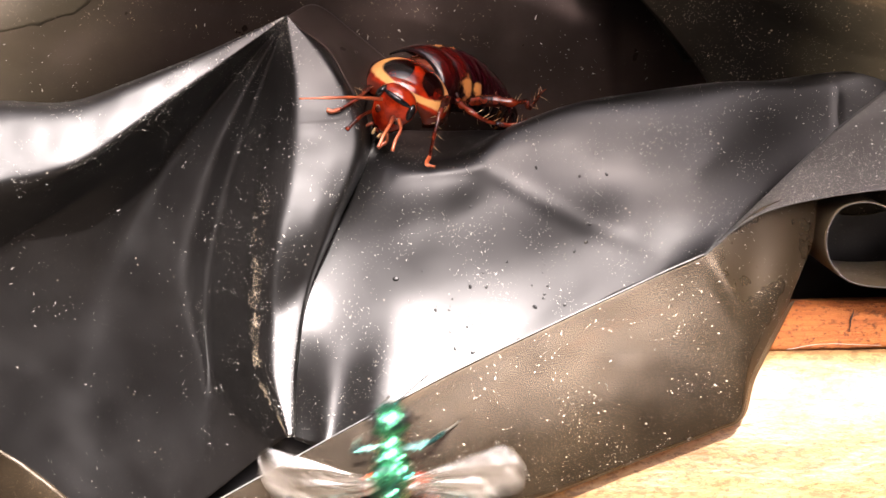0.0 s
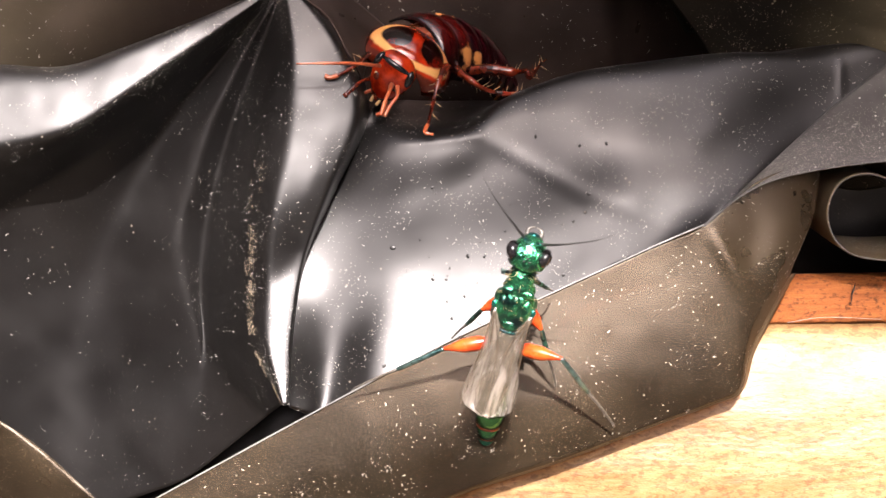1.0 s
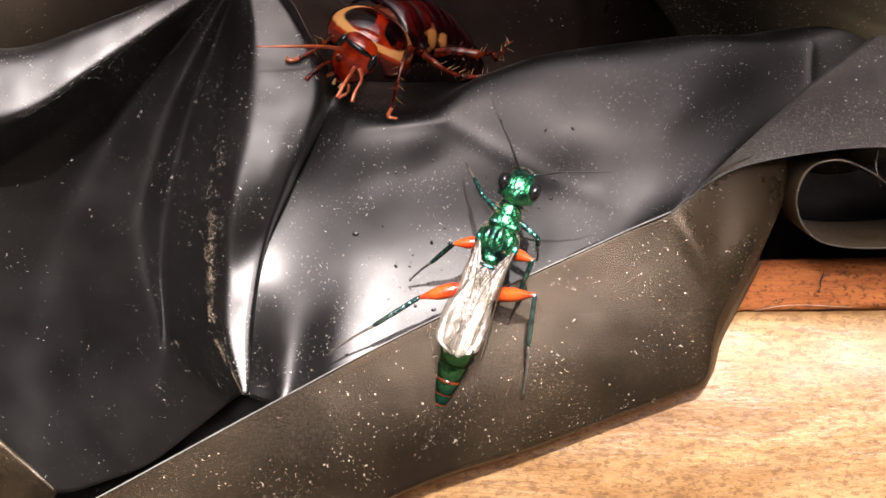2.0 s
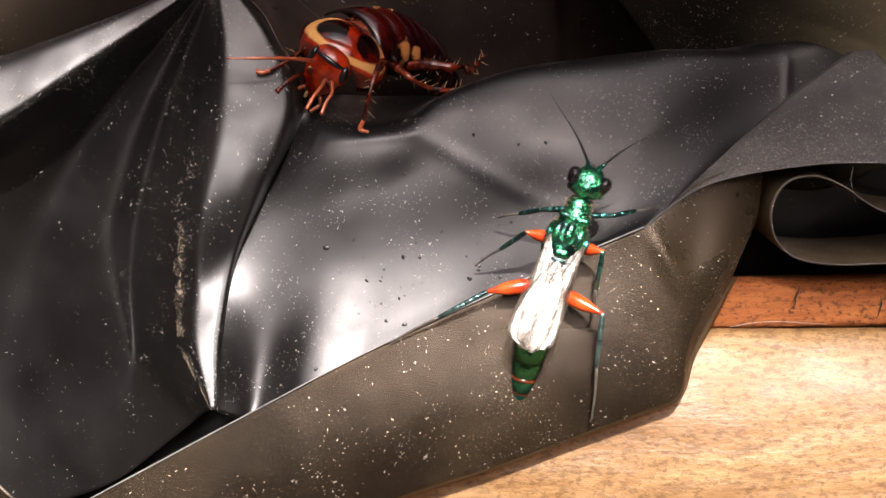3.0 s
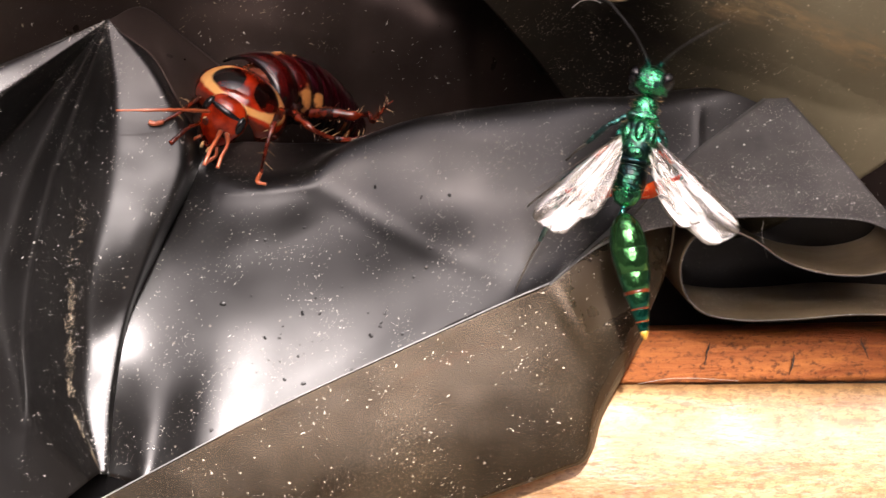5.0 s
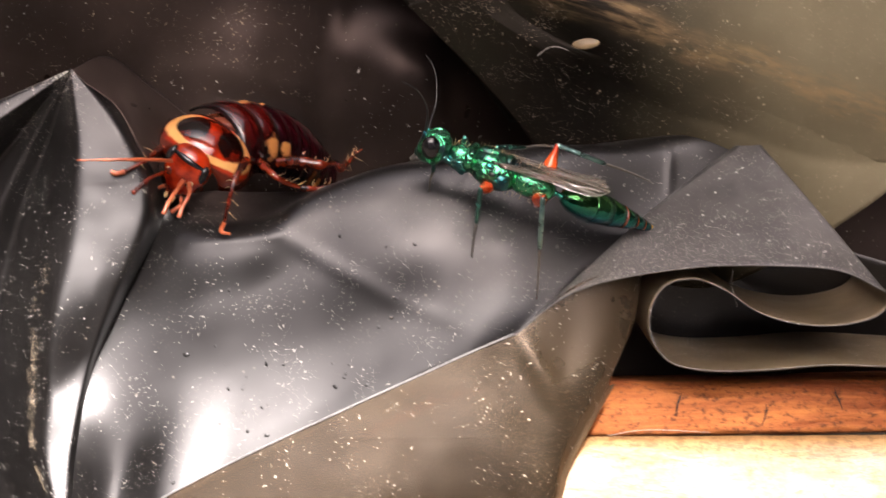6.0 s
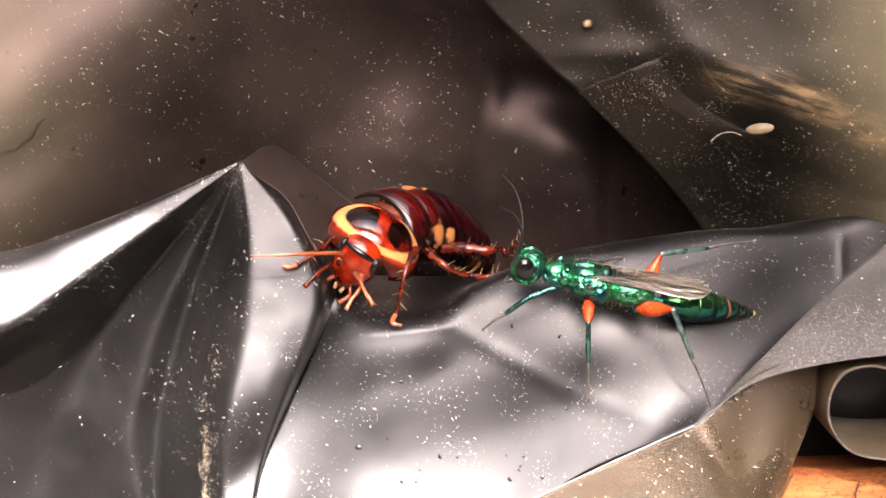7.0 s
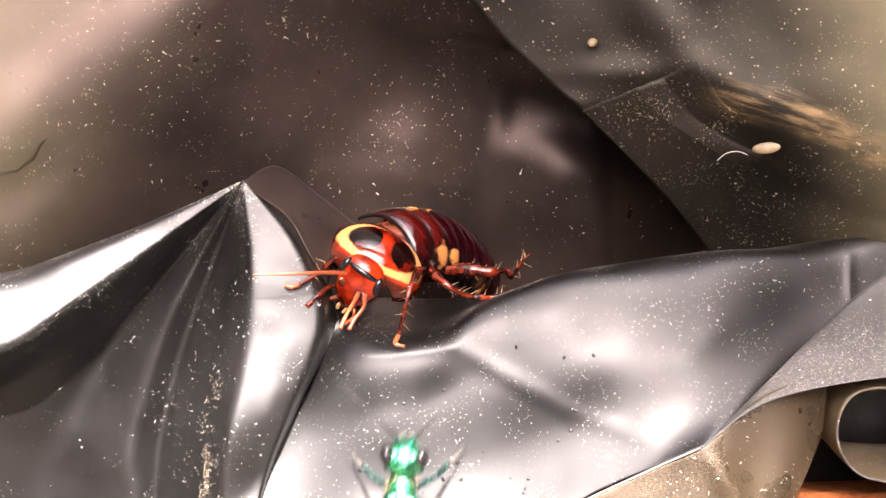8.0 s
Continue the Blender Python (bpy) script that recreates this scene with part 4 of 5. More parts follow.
    # tail: overlapping rings that swell and then taper to the sting
    tail = part("tail", body([(-0.1, 0.25, 0.25, 0.0), (-0.45, 0.8, 0.75, 0.0), (-1.2, 1.35, 1.25, -0.05), (-2.2, 1.62, 1.5, -0.15), (-3.1, 1.68, 1.52, -0.25), (-3.5, 1.5, 1.38, -0.3)], 26), TAIL_GREEN, wasp, "glossy deep green tail")
    tail.scale = (1.1, 1.04, 1.04)
    tail.location = Vector((-6.2, 0, -0.25)) * 0.001
    x, r, z = -3.3, 1.70, -0.28
    for k in range(5):
        L = (2.0, 1.7, 1.35, 1.05, 0.8)[k]
        q = (0.86, 0.78, 0.74, 0.72, 0.7)[k]
        part("tail_segment", body([(x + 0.2, r * 0.94, r * 0.86, z), (x - 0.1, r, r * 0.92, z - 0.02), (x - L * 0.55, r * (0.45 + 0.55 * q), r * 0.92 * (0.45 + 0.55 * q), z - 0.08), (x - L, r * q, r * q * 0.92, z - 0.14)], 24), TAIL_GREEN, tail, "glossy green tail segment")
        if 0 < k < 4:
            w = 0.14 + 0.09 * k
            part("tail_band", body([(x - L + w, r * (q + 0.03), r * (q + 0.03) * 0.92, z - 0.12), (x - L - 0.02, r * q * 1.02, r * q * 0.94, z - 0.14), (x - L - 0.14, r * q * 0.93, r * q * 0.85, z - 0.15)], 24), BROWN_RED, tail, "dark red band")
        x, r, z = x - L, r * q, z - 0.14
    part("tail_tip", body([(x + 0.2, r * 0.98, r * 0.9, z), (x - 0.3, r * 0.7, r * 0.65, z), (x - 0.7, 0.06, 0.06, z - 0.05)], 12), YELLOW, tail, "yellow tail tip")
    rng = random.Random(9)
    hairs = bmesh.new()
    for k in range(260):
        u, ang = rng.uniform(-4.6, 5.0), rng.uniform(0, 6.28)
        r = 1.75 if u < 2.2 else 1.25
        d = Vector((rng.uniform(-0.5, 0.5), math.cos(ang), math.sin(ang)))
        p = Vector((u, math.cos(ang) * r * 0.85, math.sin(ang) * r * 0.8))
        add(hairs, tube([tuple(p), tuple(p + d * rng.uniform(0.35, 0.75))], [0.018, 0.006], 3, 2))
    tagged(part("hairs", hairs, PALE, thorax, "fine pale hairs"), kind="stuff")
    moving = {"wasp": wasp, "tail": tail}
    for s, side in ((1, "left"), (-1, "right")):
        feeler = part("feeler", tube([(0, 0, 0), (0.5, 0.15 * s, 0.45), (1.0, 0.3 * s, 0.8), (3.2, 1.2 * s, 1.9), (5.6, 2.6 * s, 2.0), (7.2, 3.6 * s, 1.2)], [0.15, 0.14, 0.09, 0.075, 0.06, 0.03], 8, 30), FEELER, wasp, "long dark feeler")
        part("feeler_base", tube([(-0.1, 0, -0.1), (0.5, 0.15 * s, 0.45), (0.85, 0.25 * s, 0.7)], [0.2, 0.22, 0.19], 8), TEAL, feeler, "teal feeler base")
        feeler.location = Vector((7.65, 0.34 * s, 0.1)) * 0.001
        moving["feeler", side] = feeler
        for kind, length, width, at in (("fore_wing", 11.2, 4.0, (0.6, 1.7, 1.1)), ("hind_wing", 8.0, 3.2, (-0.3, 1.6, 0.95))):
            bm = wing_mesh(length, width * s, -0.5 * s)
            w = part(kind, bm, WING, wasp, "smoky transparent wing")
            so = w.modifiers.new("thickness", "SOLIDIFY")
            so.thickness = 0.00002
            for k in range(3):
                y0, y1 = (-0.22, 0.0, 0.22)[k] * width * s, (-0.1, 0.25, 0.5)[k] * width * s - 0.5 * s
                part("vein", tube([(0, 0, 0.05), (-length * 0.4, y0 * 0.9 - 0.2 * s, 0.1), (-length * 0.92, y1, 0.08)], [0.06, 0.035, 0.015], 5), VEIN, w, "brown wing vein")
            moving[kind, side] = w
            w.location = Vector((at[0], at[1] * s, at[2])) * 0.001
        for leg in HIPS:
            l1, l2 = BONES[leg]
            thick = {"front": 0.32, "middle": 0.62, "hind": 0.76}[leg]
            femur = part("thigh", body([(-0.35, 0.18, 0.18, 0), (0.0, 0.30, 0.30, 0), (l1 * 0.3, thick, thick, 0), (l1 * 0.6, thick * 0.9, thick * 0.9, 0), (l1 * 0.92, 0.24, 0.24, 0), (l1 + 0.1, 0.17, 0.17, 0)], 12),
                         LEG_TEAL if leg == "front" else ORANGE, wasp, "teal thigh" if leg == "front" else "glossy orange red thigh")
            part("hip", ball((-0.15, 0, 0.05), (0.42, 0.36, 0.36)), TEAL, femur, "teal hip joint")
            shin = l2 * 0.50
            tibia = part("shin", body([(-0.12, 0.18, 0.18, 0), (0.2, 0.24, 0.24, 0), (shin * 0.5, 0.25, 0.25, 0), (shin * 0.97, 0.21, 0.21, 0), (shin, 0.12, 0.12, 0)], 10), GLARE_SHIN if leg == "hind" else LEG_TEAL, wasp, "teal shin paled by painted sun glare" if leg == "hind" else "slim teal shin")
            foot = tube([(shin - 0.05, 0, 0), (shin + (l2 - shin) * 0.4, 0, 0.12), (l2 - 0.5, 0, 0.05), (l2, 0, -0.05)], [0.15, 0.11, 0.11, 0.07], 8)
            for k in range(4):
                add(foot, ball((shin + (l2 - shin) * (0.3 + 0.2 * k), 0, 0.1), (0.2, 0.11, 0.11), (0, 0, 0), 8))
            part("foot", foot, GREY_LEG, tibia, "thin grey jointed foot")
            for k in range(5):
                u = shin * (0.25 + 0.16 * k)
                part("spine", tube([(u, 0.1, 0), (u + 0.35, 0.22 * (1 if k % 2 else -1), -0.28)], [0.035, 0.01], 4), GREY_LEG, tibia)
            moving["thigh", leg, side], moving["shin", leg, side] = femur, tibia
    return moving


# ---- the cockroach ----


def dome(length, width, height, front=0.75, drop=0.0, nu=18, nv=22):
    """A curved back plate: an ellipse seen from above, arched, 0.25 mm thick at the rim."""
    bm = bmesh.new()
    vs = []
    for i in range(nu):
        u = -1 + 2 * i / (nu - 1)
        half = width / 2 * (1 - abs(u) ** 2.6 * (front if u > 0 else 0.35)) ** 0.5
        row = []
        for j in range(nv):
            v = -1 + 2 * j / (nv - 1)
            z = height * (1 - abs(v) ** 2.2) * (1 - 0.35 * u * u) - drop * u * u - 0.5 * height * abs(v) ** 4
            row.append(bm.verts.new(Vector((length / 2 * u, half * v, z)) * 0.001))
        vs.append(row)
    for i in range(nu - 1):
        for j in range(nv - 1):
            bm.faces.new((vs[i][j], vs[i + 1][j], vs[i + 1][j + 1], vs[i][j + 1]))
    bmesh.ops.recalc_face_normals(bm, faces=bm.faces[:])
    if sum((f.normal.z for f in bm.faces)) < 0:
        bmesh.ops.reverse_faces(bm, faces=bm.faces[:])
    bmesh.ops.solidify(bm, geom=bm.faces[:], thickness=0.00018)
    return bm


def limb(parent, name, pts, radii, material, spines=0, seed=1, label=""):
    """A leg piece with stiff spines standing off it."""
    ob = part(name, tube(pts, [r * f for r in radii for f in (1.0, 0.95, 1.04)], 10, 26), material, parent, label)
    rng = random.Random(seed)
    p = spline(pts, 20)
    for k in range(spines):
        q = p[3 + int(15 * k / max(1, spines))]
        along = Vector(p[-1] - p[0]).normalized()
        d = Vector((rng.uniform(-1, 1), rng.uniform(-1, 1), rng.uniform(-0.6, 1)))
        d = ((d - along * d.dot(along)).normalized() + along * 0.55) * rng.uniform(0.65, 1.05)
        part("spine", tube([tuple(q), tuple(Vector(q) + d)], [0.036, 0.010], 5), PALE if k % 3 else material, ob, "stiff spine")
    return ob


def build_roach():
    roach = group_empty("cockroach")
    tagged(roach, "glossy red brown cockroach with cream and black markings, on film", "cockroach")
    plate = dome(4.7, 8.8, 2.0, 0.62, 0.2)
    bmesh.ops.translate(plate, verts=plate.verts[:], vec=(-0.0004, 0, 0))
    shield = part("neck_shield", plate, SHIELD, roach, "red brown shield with cream border and two dark blots")
    shield.matrix_basis = pose(0.0039, 0.0001, 0.0007, 0, 8, 12)
    x, y, z, tilt, veer = -0.5, 0.3, 0.35, 16, 16
    spine = [(4.2, 0, -0.4), (2.0, 0, -0.3), (0.0, 0, -0.3)]
    for k in range(9):
        w = (8.2, 8.3, 8.3, 8.0, 7.6, 7.0, 6.2, 5.2, 3.8)[k]
        L = (2.8, 2.3, 1.9, 1.7, 1.7, 1.6, 1.5, 1.5, 1.5)[k]
        p = part("back_plate", dome(L + 0.9, w, 2.2 - 0.12 * k, 0.12, 0.1, 8, 20), PLATE_FRONT if k < 2 else PLATE, roach, "dark plate with cream side blots")
        p.matrix_basis = pose(x * 0.001, y * 0.001, z * 0.001, 0, -tilt - 2, -veer)
        spine.append((x, y, z - 1.5))
        tilt, veer = tilt + 3.2, veer + 6.2
        step = 0.86 * L
        x -= step * math.cos(radians(tilt)) * math.cos(radians(veer))
        y += step * math.cos(radians(tilt)) * math.sin(radians(veer))
        z -= step * math.sin(radians(tilt))
    part("trunk", tube(spine, [1.2, 2.0, 2.4, 2.4, 2.3, 2.2, 2.0, 1.8, 1.6, 1.3, 1.0, 0.5], 18), BROWN_RED, roach, "dark red underside")
    for s in (1, -1):
        part("tail_feeler", tube([(x + 0.8, y + 0.9 * s, z - 0.6), (x - 0.3, y + 1.8 * s, z - 0.8), (x - 1.2, y + 2.5 * s, z - 0.6)], [0.3, 0.25, 0.04], 8), ROACH_LEG, roach, "short brown tail feeler")
    # head hangs under the front of the shield
    head = part("head", body([(-2.4, 0.6, 0.5, 0.1), (-2.0, 1.15, 0.85, 0.1), (-1.0, 1.7, 1.15, 0.05), (0.4, 2.05, 1.3, 0.0), (1.4, 1.95, 1.2, 0.0), (2.1, 1.3, 0.85, 0.0), (2.35, 0.5, 0.35, 0.0)], 22), ROACH_RED, roach, "glossy red head")
    head.matrix_basis = pose(0.0064, 0.0001, 0.0001, 0, -78, 184)
    head.scale = (1.02, 1.02, 1.02)
    for s in (1, -1):
        part("eye", ball((1.1, 1.62 * s, 0.55), (0.85, 0.36, 0.62), (0, 0, -8 * s)), BLACK_EYE, head, "black kidney-shaped eye")
        part("eye_spot", ball((-0.05, 1.1 * s, 1.0), (0.22, 0.22, 0.12)), PALE, head, "pale spot")
        part("feeler_socket", ball((-0.2, 0.95 * s, 0.95), (0.42, 0.36, 0.3)), ROACH_LEG, head)
        palp = part("mouth_palp", tube([(0, 0, 0), (-0.4, 0.4 * s, 0.5), (-0.8, 0.55 * s, 0.5), (-1.2, 0.4 * s, 0.8), (-1.6, 0.2 * s, 1.0)], [0.16, 0.17, 0.15, 0.17, 0.2], 8), ROACH_FEELER, head, "jointed orange mouth palp")
        palp.location = Vector((-2.0, 0.6 * s, 0.1)) * 0.001
        part("small_palp", tube([(-2.1, 0.3 * s, 0.4), (-2.5, 0.35 * s, 0.7), (-2.9, 0.3 * s, 0.7)], [0.13, 0.13, 0.16], 8), PALE, head)
    part("lip", ball((-2.3, 0, 0.35), (0.55, 0.7, 0.45)), ROACH_LEG, head, "brown upper lip")
    part("brow", tube([(1.45, -1.5, 0.5), (1.65, -0.7, 0.85), (1.7, 0, 0.95), (1.65, 0.7, 0.85), (1.45, 1.5, 0.5)], [0.16, 0.26, 0.28, 0.26, 0.16], 10), BLACK_EYE, head, "dark brow band")
    limb(roach, "front_leg", [(2.55, 3.31, 1.68), (4.84, 3.79, 2.08), (6.26, 4.47, 1.31), (7.57, 5.48, -0.60)], [0.38, 0.28, 0.21, 0.16], ROACH_LEG, 14, 2, "spiny red brown front leg")
    limb(roach, "front_foot", [(7.57, 5.48, -0.60), (7.97, 5.70, -1.30), (7.90, 6.46, -0.95)], [0.2, 0.2, 0.14], ROACH_FEELER, 0, 3, "pale hooked foot")
    limb(roach, "front_leg", [(3.79, -2.71, -0.79), (6.05, -2.82, 0.03), (8.68, -2.69, 0.59), (10.69, -3.17, 0.17)], [0.38, 0.28, 0.22, 0.17], ROACH_LEG, 10, 5, "spiny red brown front leg")
    limb(roach, "front_foot", [(10.69, -3.17, 0.17), (11.11, -3.61, -0.21), (11.25, -4.06, -0.32)], [0.22, 0.2, 0.22], ROACH_FEELER, 0, 3, "pale hooked foot")
    limb(roach, "middle_leg", [(4.44, -1.15, -2.25), (7.57, -1.38, -0.86), (9.20, -1.53, -0.33), (11.10, -1.66, -0.94)], [0.3, 0.2, 0.16, 0.22], ROACH_LEG, 0, 6, "slim brown middle leg")
    limb(roach, "middle_leg", [(0.64, 3.88, 0.40), (1.66, 5.69, 1.34), (1.38, 7.01, 1.25), (0.56, 8.17, 1.06)], [0.42, 0.34, 0.27, 0.22], ROACH_LEG, 15, 7, "spiny brown middle leg")
    limb(roach, "middle_shin", [(0.56, 8.17, 1.06), (-0.38, 9.30, 1.30), (-1.48, 10.08, 1.70), (-2.60, 10.60, 2.13)], [0.28, 0.22, 0.2, 0.12], ROACH_LEG, 9, 8, "brown middle shin")
    limb(roach, "hind_leg", [(-1.57, 4.67, -0.60), (-1.93, 6.28, 0.76), (-2.68, 7.85, 1.40), (-4.01, 8.82, 1.55)], [0.5, 0.62, 0.48, 0.26], ROACH_LEG, 13, 9, "broad spiny hind leg")
    limb(roach, "hind_shin", [(-4.01, 8.82, 1.55), (-4.23, 9.41, 0.97), (-7.03, 9.19, 0.58), (-8.46, 9.26, 0.41)], [0.28, 0.22, 0.18, 0.06], ROACH_LEG, 11, 10, "spiny hind shin")
    limb(roach, "hind_leg", [(-2.20, -3.94, -3.48), (-0.99, -1.93, -6.25), (1.18, 0.48, -6.89)], [0.5, 0.4, 0.2], ROACH_LEG, 0, 11, "brown hind leg")
    limb(roach, "long_feeler", [(7.81, -0.91, 1.59), (10.05, -2.13, 2.33), (11.99, -3.66, 2.33), (13.84, -6.11, 1.28)], [0.17, 0.16, 0.14, 0.08], ROACH_FEELER, 0, 1, "stiff orange feeler")
    for base, path, name in (((8.58, 1.01, 1.39), [(8.58, 1.01, 1.39), (10.03, 1.35, 1.84), (11.37, 1.60, 1.78), (12.56, 1.96, 1.24)], "long_palp"), ((8.45, 1.53, 1.50), [(8.45, 1.53, 1.50), (9.61, 2.16, 1.59), (10.70, 2.22, 1.16), (11.58, 2.41, 0.62)], "short_palp")):
        ob = limb(roach, name, [tuple(np.array(p) - np.array(base)) for p in path], [0.19, 0.15, 0.15, 0.17], ROACH_FEELER, 0, 1, "jointed orange mouth palp")
        ob.location = Vector(base) * 0.001
    roach.matrix_basis = set_up((-11.15, 14.30, -3.26), (-0.470, -0.550, 0.690), (0.416, 0.552, 0.723))
    roach.scale = (0.90, 0.90, 0.90)
    return roach, head


WASP = build_wasp()
ROACH, ROACH_HEAD = build_roach()

# ---- dust, lint and pimples on the film ----


def scatter(name, grids, count, sizes, material, parent, seed, clump, label):
    """Small irregular flakes lying on a film, denser where a slow noise is high."""
    rng = random.Random(seed)
    verts, faces = [], []
    while len(verts) < count * 4:
        g = rng.choice(grids)
        i, j = rng.randrange(1, g.shape[0] - 1), rng.randrange(1, g.shape[1] - 1)
        p = g[i, j] + (g[i + 1, j] - g[i, j]) * rng.random() + (g[i, j + 1] - g[i, j]) * rng.random()
        if noise.noise(Vector(p) / clump + Vector((seed, 0, 0))) + rng.uniform(-0.35, 0.35) < 0.05:
            continue
        nrm = np.cross(g[i + 1, j] - g[i, j], g[i, j + 1] - g[i, j])
        length = np.linalg.norm(nrm)
        if length < 1e-7:
            continue
        nrm = Vector(nrm / length)
        if nrm.z < 0:
            nrm.negate()
        size = sizes[0] + (sizes[1] - sizes[0]) * rng.random() ** 4
        long = 1 + 4.0 * rng.random() ** 6
        u = nrm.orthogonal().normalized()
        u.rotate(Matrix.Rotation(rng.uniform(0, 6.28), 3, nrm))
        v = nrm.cross(u)
        k = len(verts)
        at = Vector(p) + nrm * 0.01
        verts += [place(at + u * size * long), place(at - u * size * long * 0.6 + v * size), place(at - u * size * long * 0.7 - v * size * 0.8), place(at + nrm * size * 0.7)]
        faces += [(k, k + 1, k + 3), (k + 1, k + 2, k + 3), (k + 2, k, k + 3)]
    me = bpy.data.meshes.new(name)
    me.from_pydata(verts, [], faces)
    me.materials.append(material)
    ob = new(name, me)
    ob.parent = parent
    return tagged(ob, label, kind="stuff")


def dust_material(name, low, high):
    n = Nodes(name)
    n.set(Base_Color=n.mix(n.noise(700), low, high), Roughness=0.6, Specular_IOR_Level=0.4)
    return n.mat


DUST = dust_material("pale_dust", (0.30, 0.27, 0.22), (0.78, 0.75, 0.70))
STRAW_DUST = dust_material("straw_dust", (0.19, 0.145, 0.09), (0.56, 0.46, 0.33))

tagged(scatter("dust", [GRIDS["front_panel"]], 8500, (0.008, 0.050), DUST, None, 1, 3.0, "pale dust and grit scattered on the film"), category="dust")
tagged(scatter("dust", [GRIDS["tented_fold"]], 9000, (0.008, 0.050), DUST, None, 7, 3.0, "fine sparkling dust on the tented fold"), category="dust")
CREST = [GRIDS["tented_fold"][47:56, 48:], GRIDS["tented_fold"][49:55, 64:], GRIDS["tented_fold"][50:56, 78:]]
tagged(scatter("dust", CREST, 2300, (0.009, 0.045), STRAW_DUST, None, 11, 1.2, "caked dust along the fold's crest"), category="dust")
tagged(scatter("dust", [GRIDS["lower_flap"]], 2300, (0.010, 0.055), DUST, None, 2, 4.0, "pale dust on the thin flap"), category="dust")
tagged(scatter("dust", [GRIDS["twisted_strip"], GRIDS["rolled_tail"]], 17000, (0.008, 0.040), DUST, None, 3, 9.0, "fine grey dust on the twisted film"), category="dust")
tagged(scatter("dust", [GRIDS["hanging_face"]], 5200, (0.012, 0.075), DUST, None, 4, 6.0, "dust on the hanging film"), category="dust")
tagged(scatter("dust", [GRIDS["hanging_face"][30:95, 15:80]], 4200, (0.010, 0.060), STRAW_DUST, None, 15, 2.2, "straw dust on the swelling film"), category="dust")
tagged(scatter("dust", [GRIDS["torn_layer"], GRIDS["upper_layer"], GRIDS["overlapping_layer"]], 17000, (0.007, 0.050), STRAW_DUST, None, 5, 2.5, "straw dust and crumbs on the upper film"), category="dust")


def pimples(grid, count, seed):
    """Small raised pimples pressed into the film."""
    rng = random.Random(seed)
    bm = bmesh.new()
    for k in range(count):
        i, j = rng.randrange(20, grid.shape[0] - 60), rng.randrange(45, grid.shape[1] - 4)
        r = 0.05 + 0.12 * rng.random() ** 3
        p = Vector(grid[i, j])
        add(bm, ball(tuple(place(p) * 1000), (r * rng.uniform(1.0, 1.9), r * 1.2, r * 0.24), (50, 0, rng.uniform(-30, 30)), 8))
    return bm


film_thing = bpy.data.objects["front_panel"].parent
tagged(part("pimpled_relief", pimples(GRIDS["front_panel"], 80, 3), FILM, film_thing, "small raised pimples in the film"), kind="stuff")


def seed_husk():
    at = Vector((16.70, 20.57, 0.90))
    ob = link_mesh("seed_husk", ball((0, 0, 0), (1.05, 0.42, 0.16), (50, -8, -4), 14), STRAW)
    ob.location = place(at)
    tagged(ob, "pale flat oval seed husk lying on dusty film", "husk")
    bent = [(13.07, 19.73, 0.60), (13.77, 20.25, 0.80), (14.60, 20.35, 0.90), (15.32, 20.10, 0.80)]
    hair = link_mesh("fibre", tube([tuple(place(p) * 1000) for p in bent], [0.035, 0.02], 5, 20), DUST)
    tagged(hair, "curled pale fibre beside the husk", "fibre")
    crumb = link_mesh("crumb", ball((0, 0, 0), (0.42, 0.34, 0.2), (50, 0, 20), 10), STRAW)
    crumb.location = place((4.02, 28.77, 0.75))
    tagged(crumb, "small tan crumb stuck to the film", "crumb")
    for k, bent in enumerate(([(9.18, -17.67, 0.40), (8.05, -19.66, 0.60), (6.94, -21.22, 0.60), (6.49, -22.56, 0.60)], [(18.31, -9.20, -1.00), (21.34, -8.78, -1.10), (26.09, -8.98, -1.20)], [(27.49, 3.35, 2.00), (27.54, 2.30, 1.00), (28.00, 0.60, 0.60)])):
        f = link_mesh("fibre", tube([tuple(place(p) * 1000) for p in bent], [0.02, 0.014], 5, 20), DUST)
        tagged(f, "thin pale loose fibre clinging to wood and film", "fibre")


seed_husk()

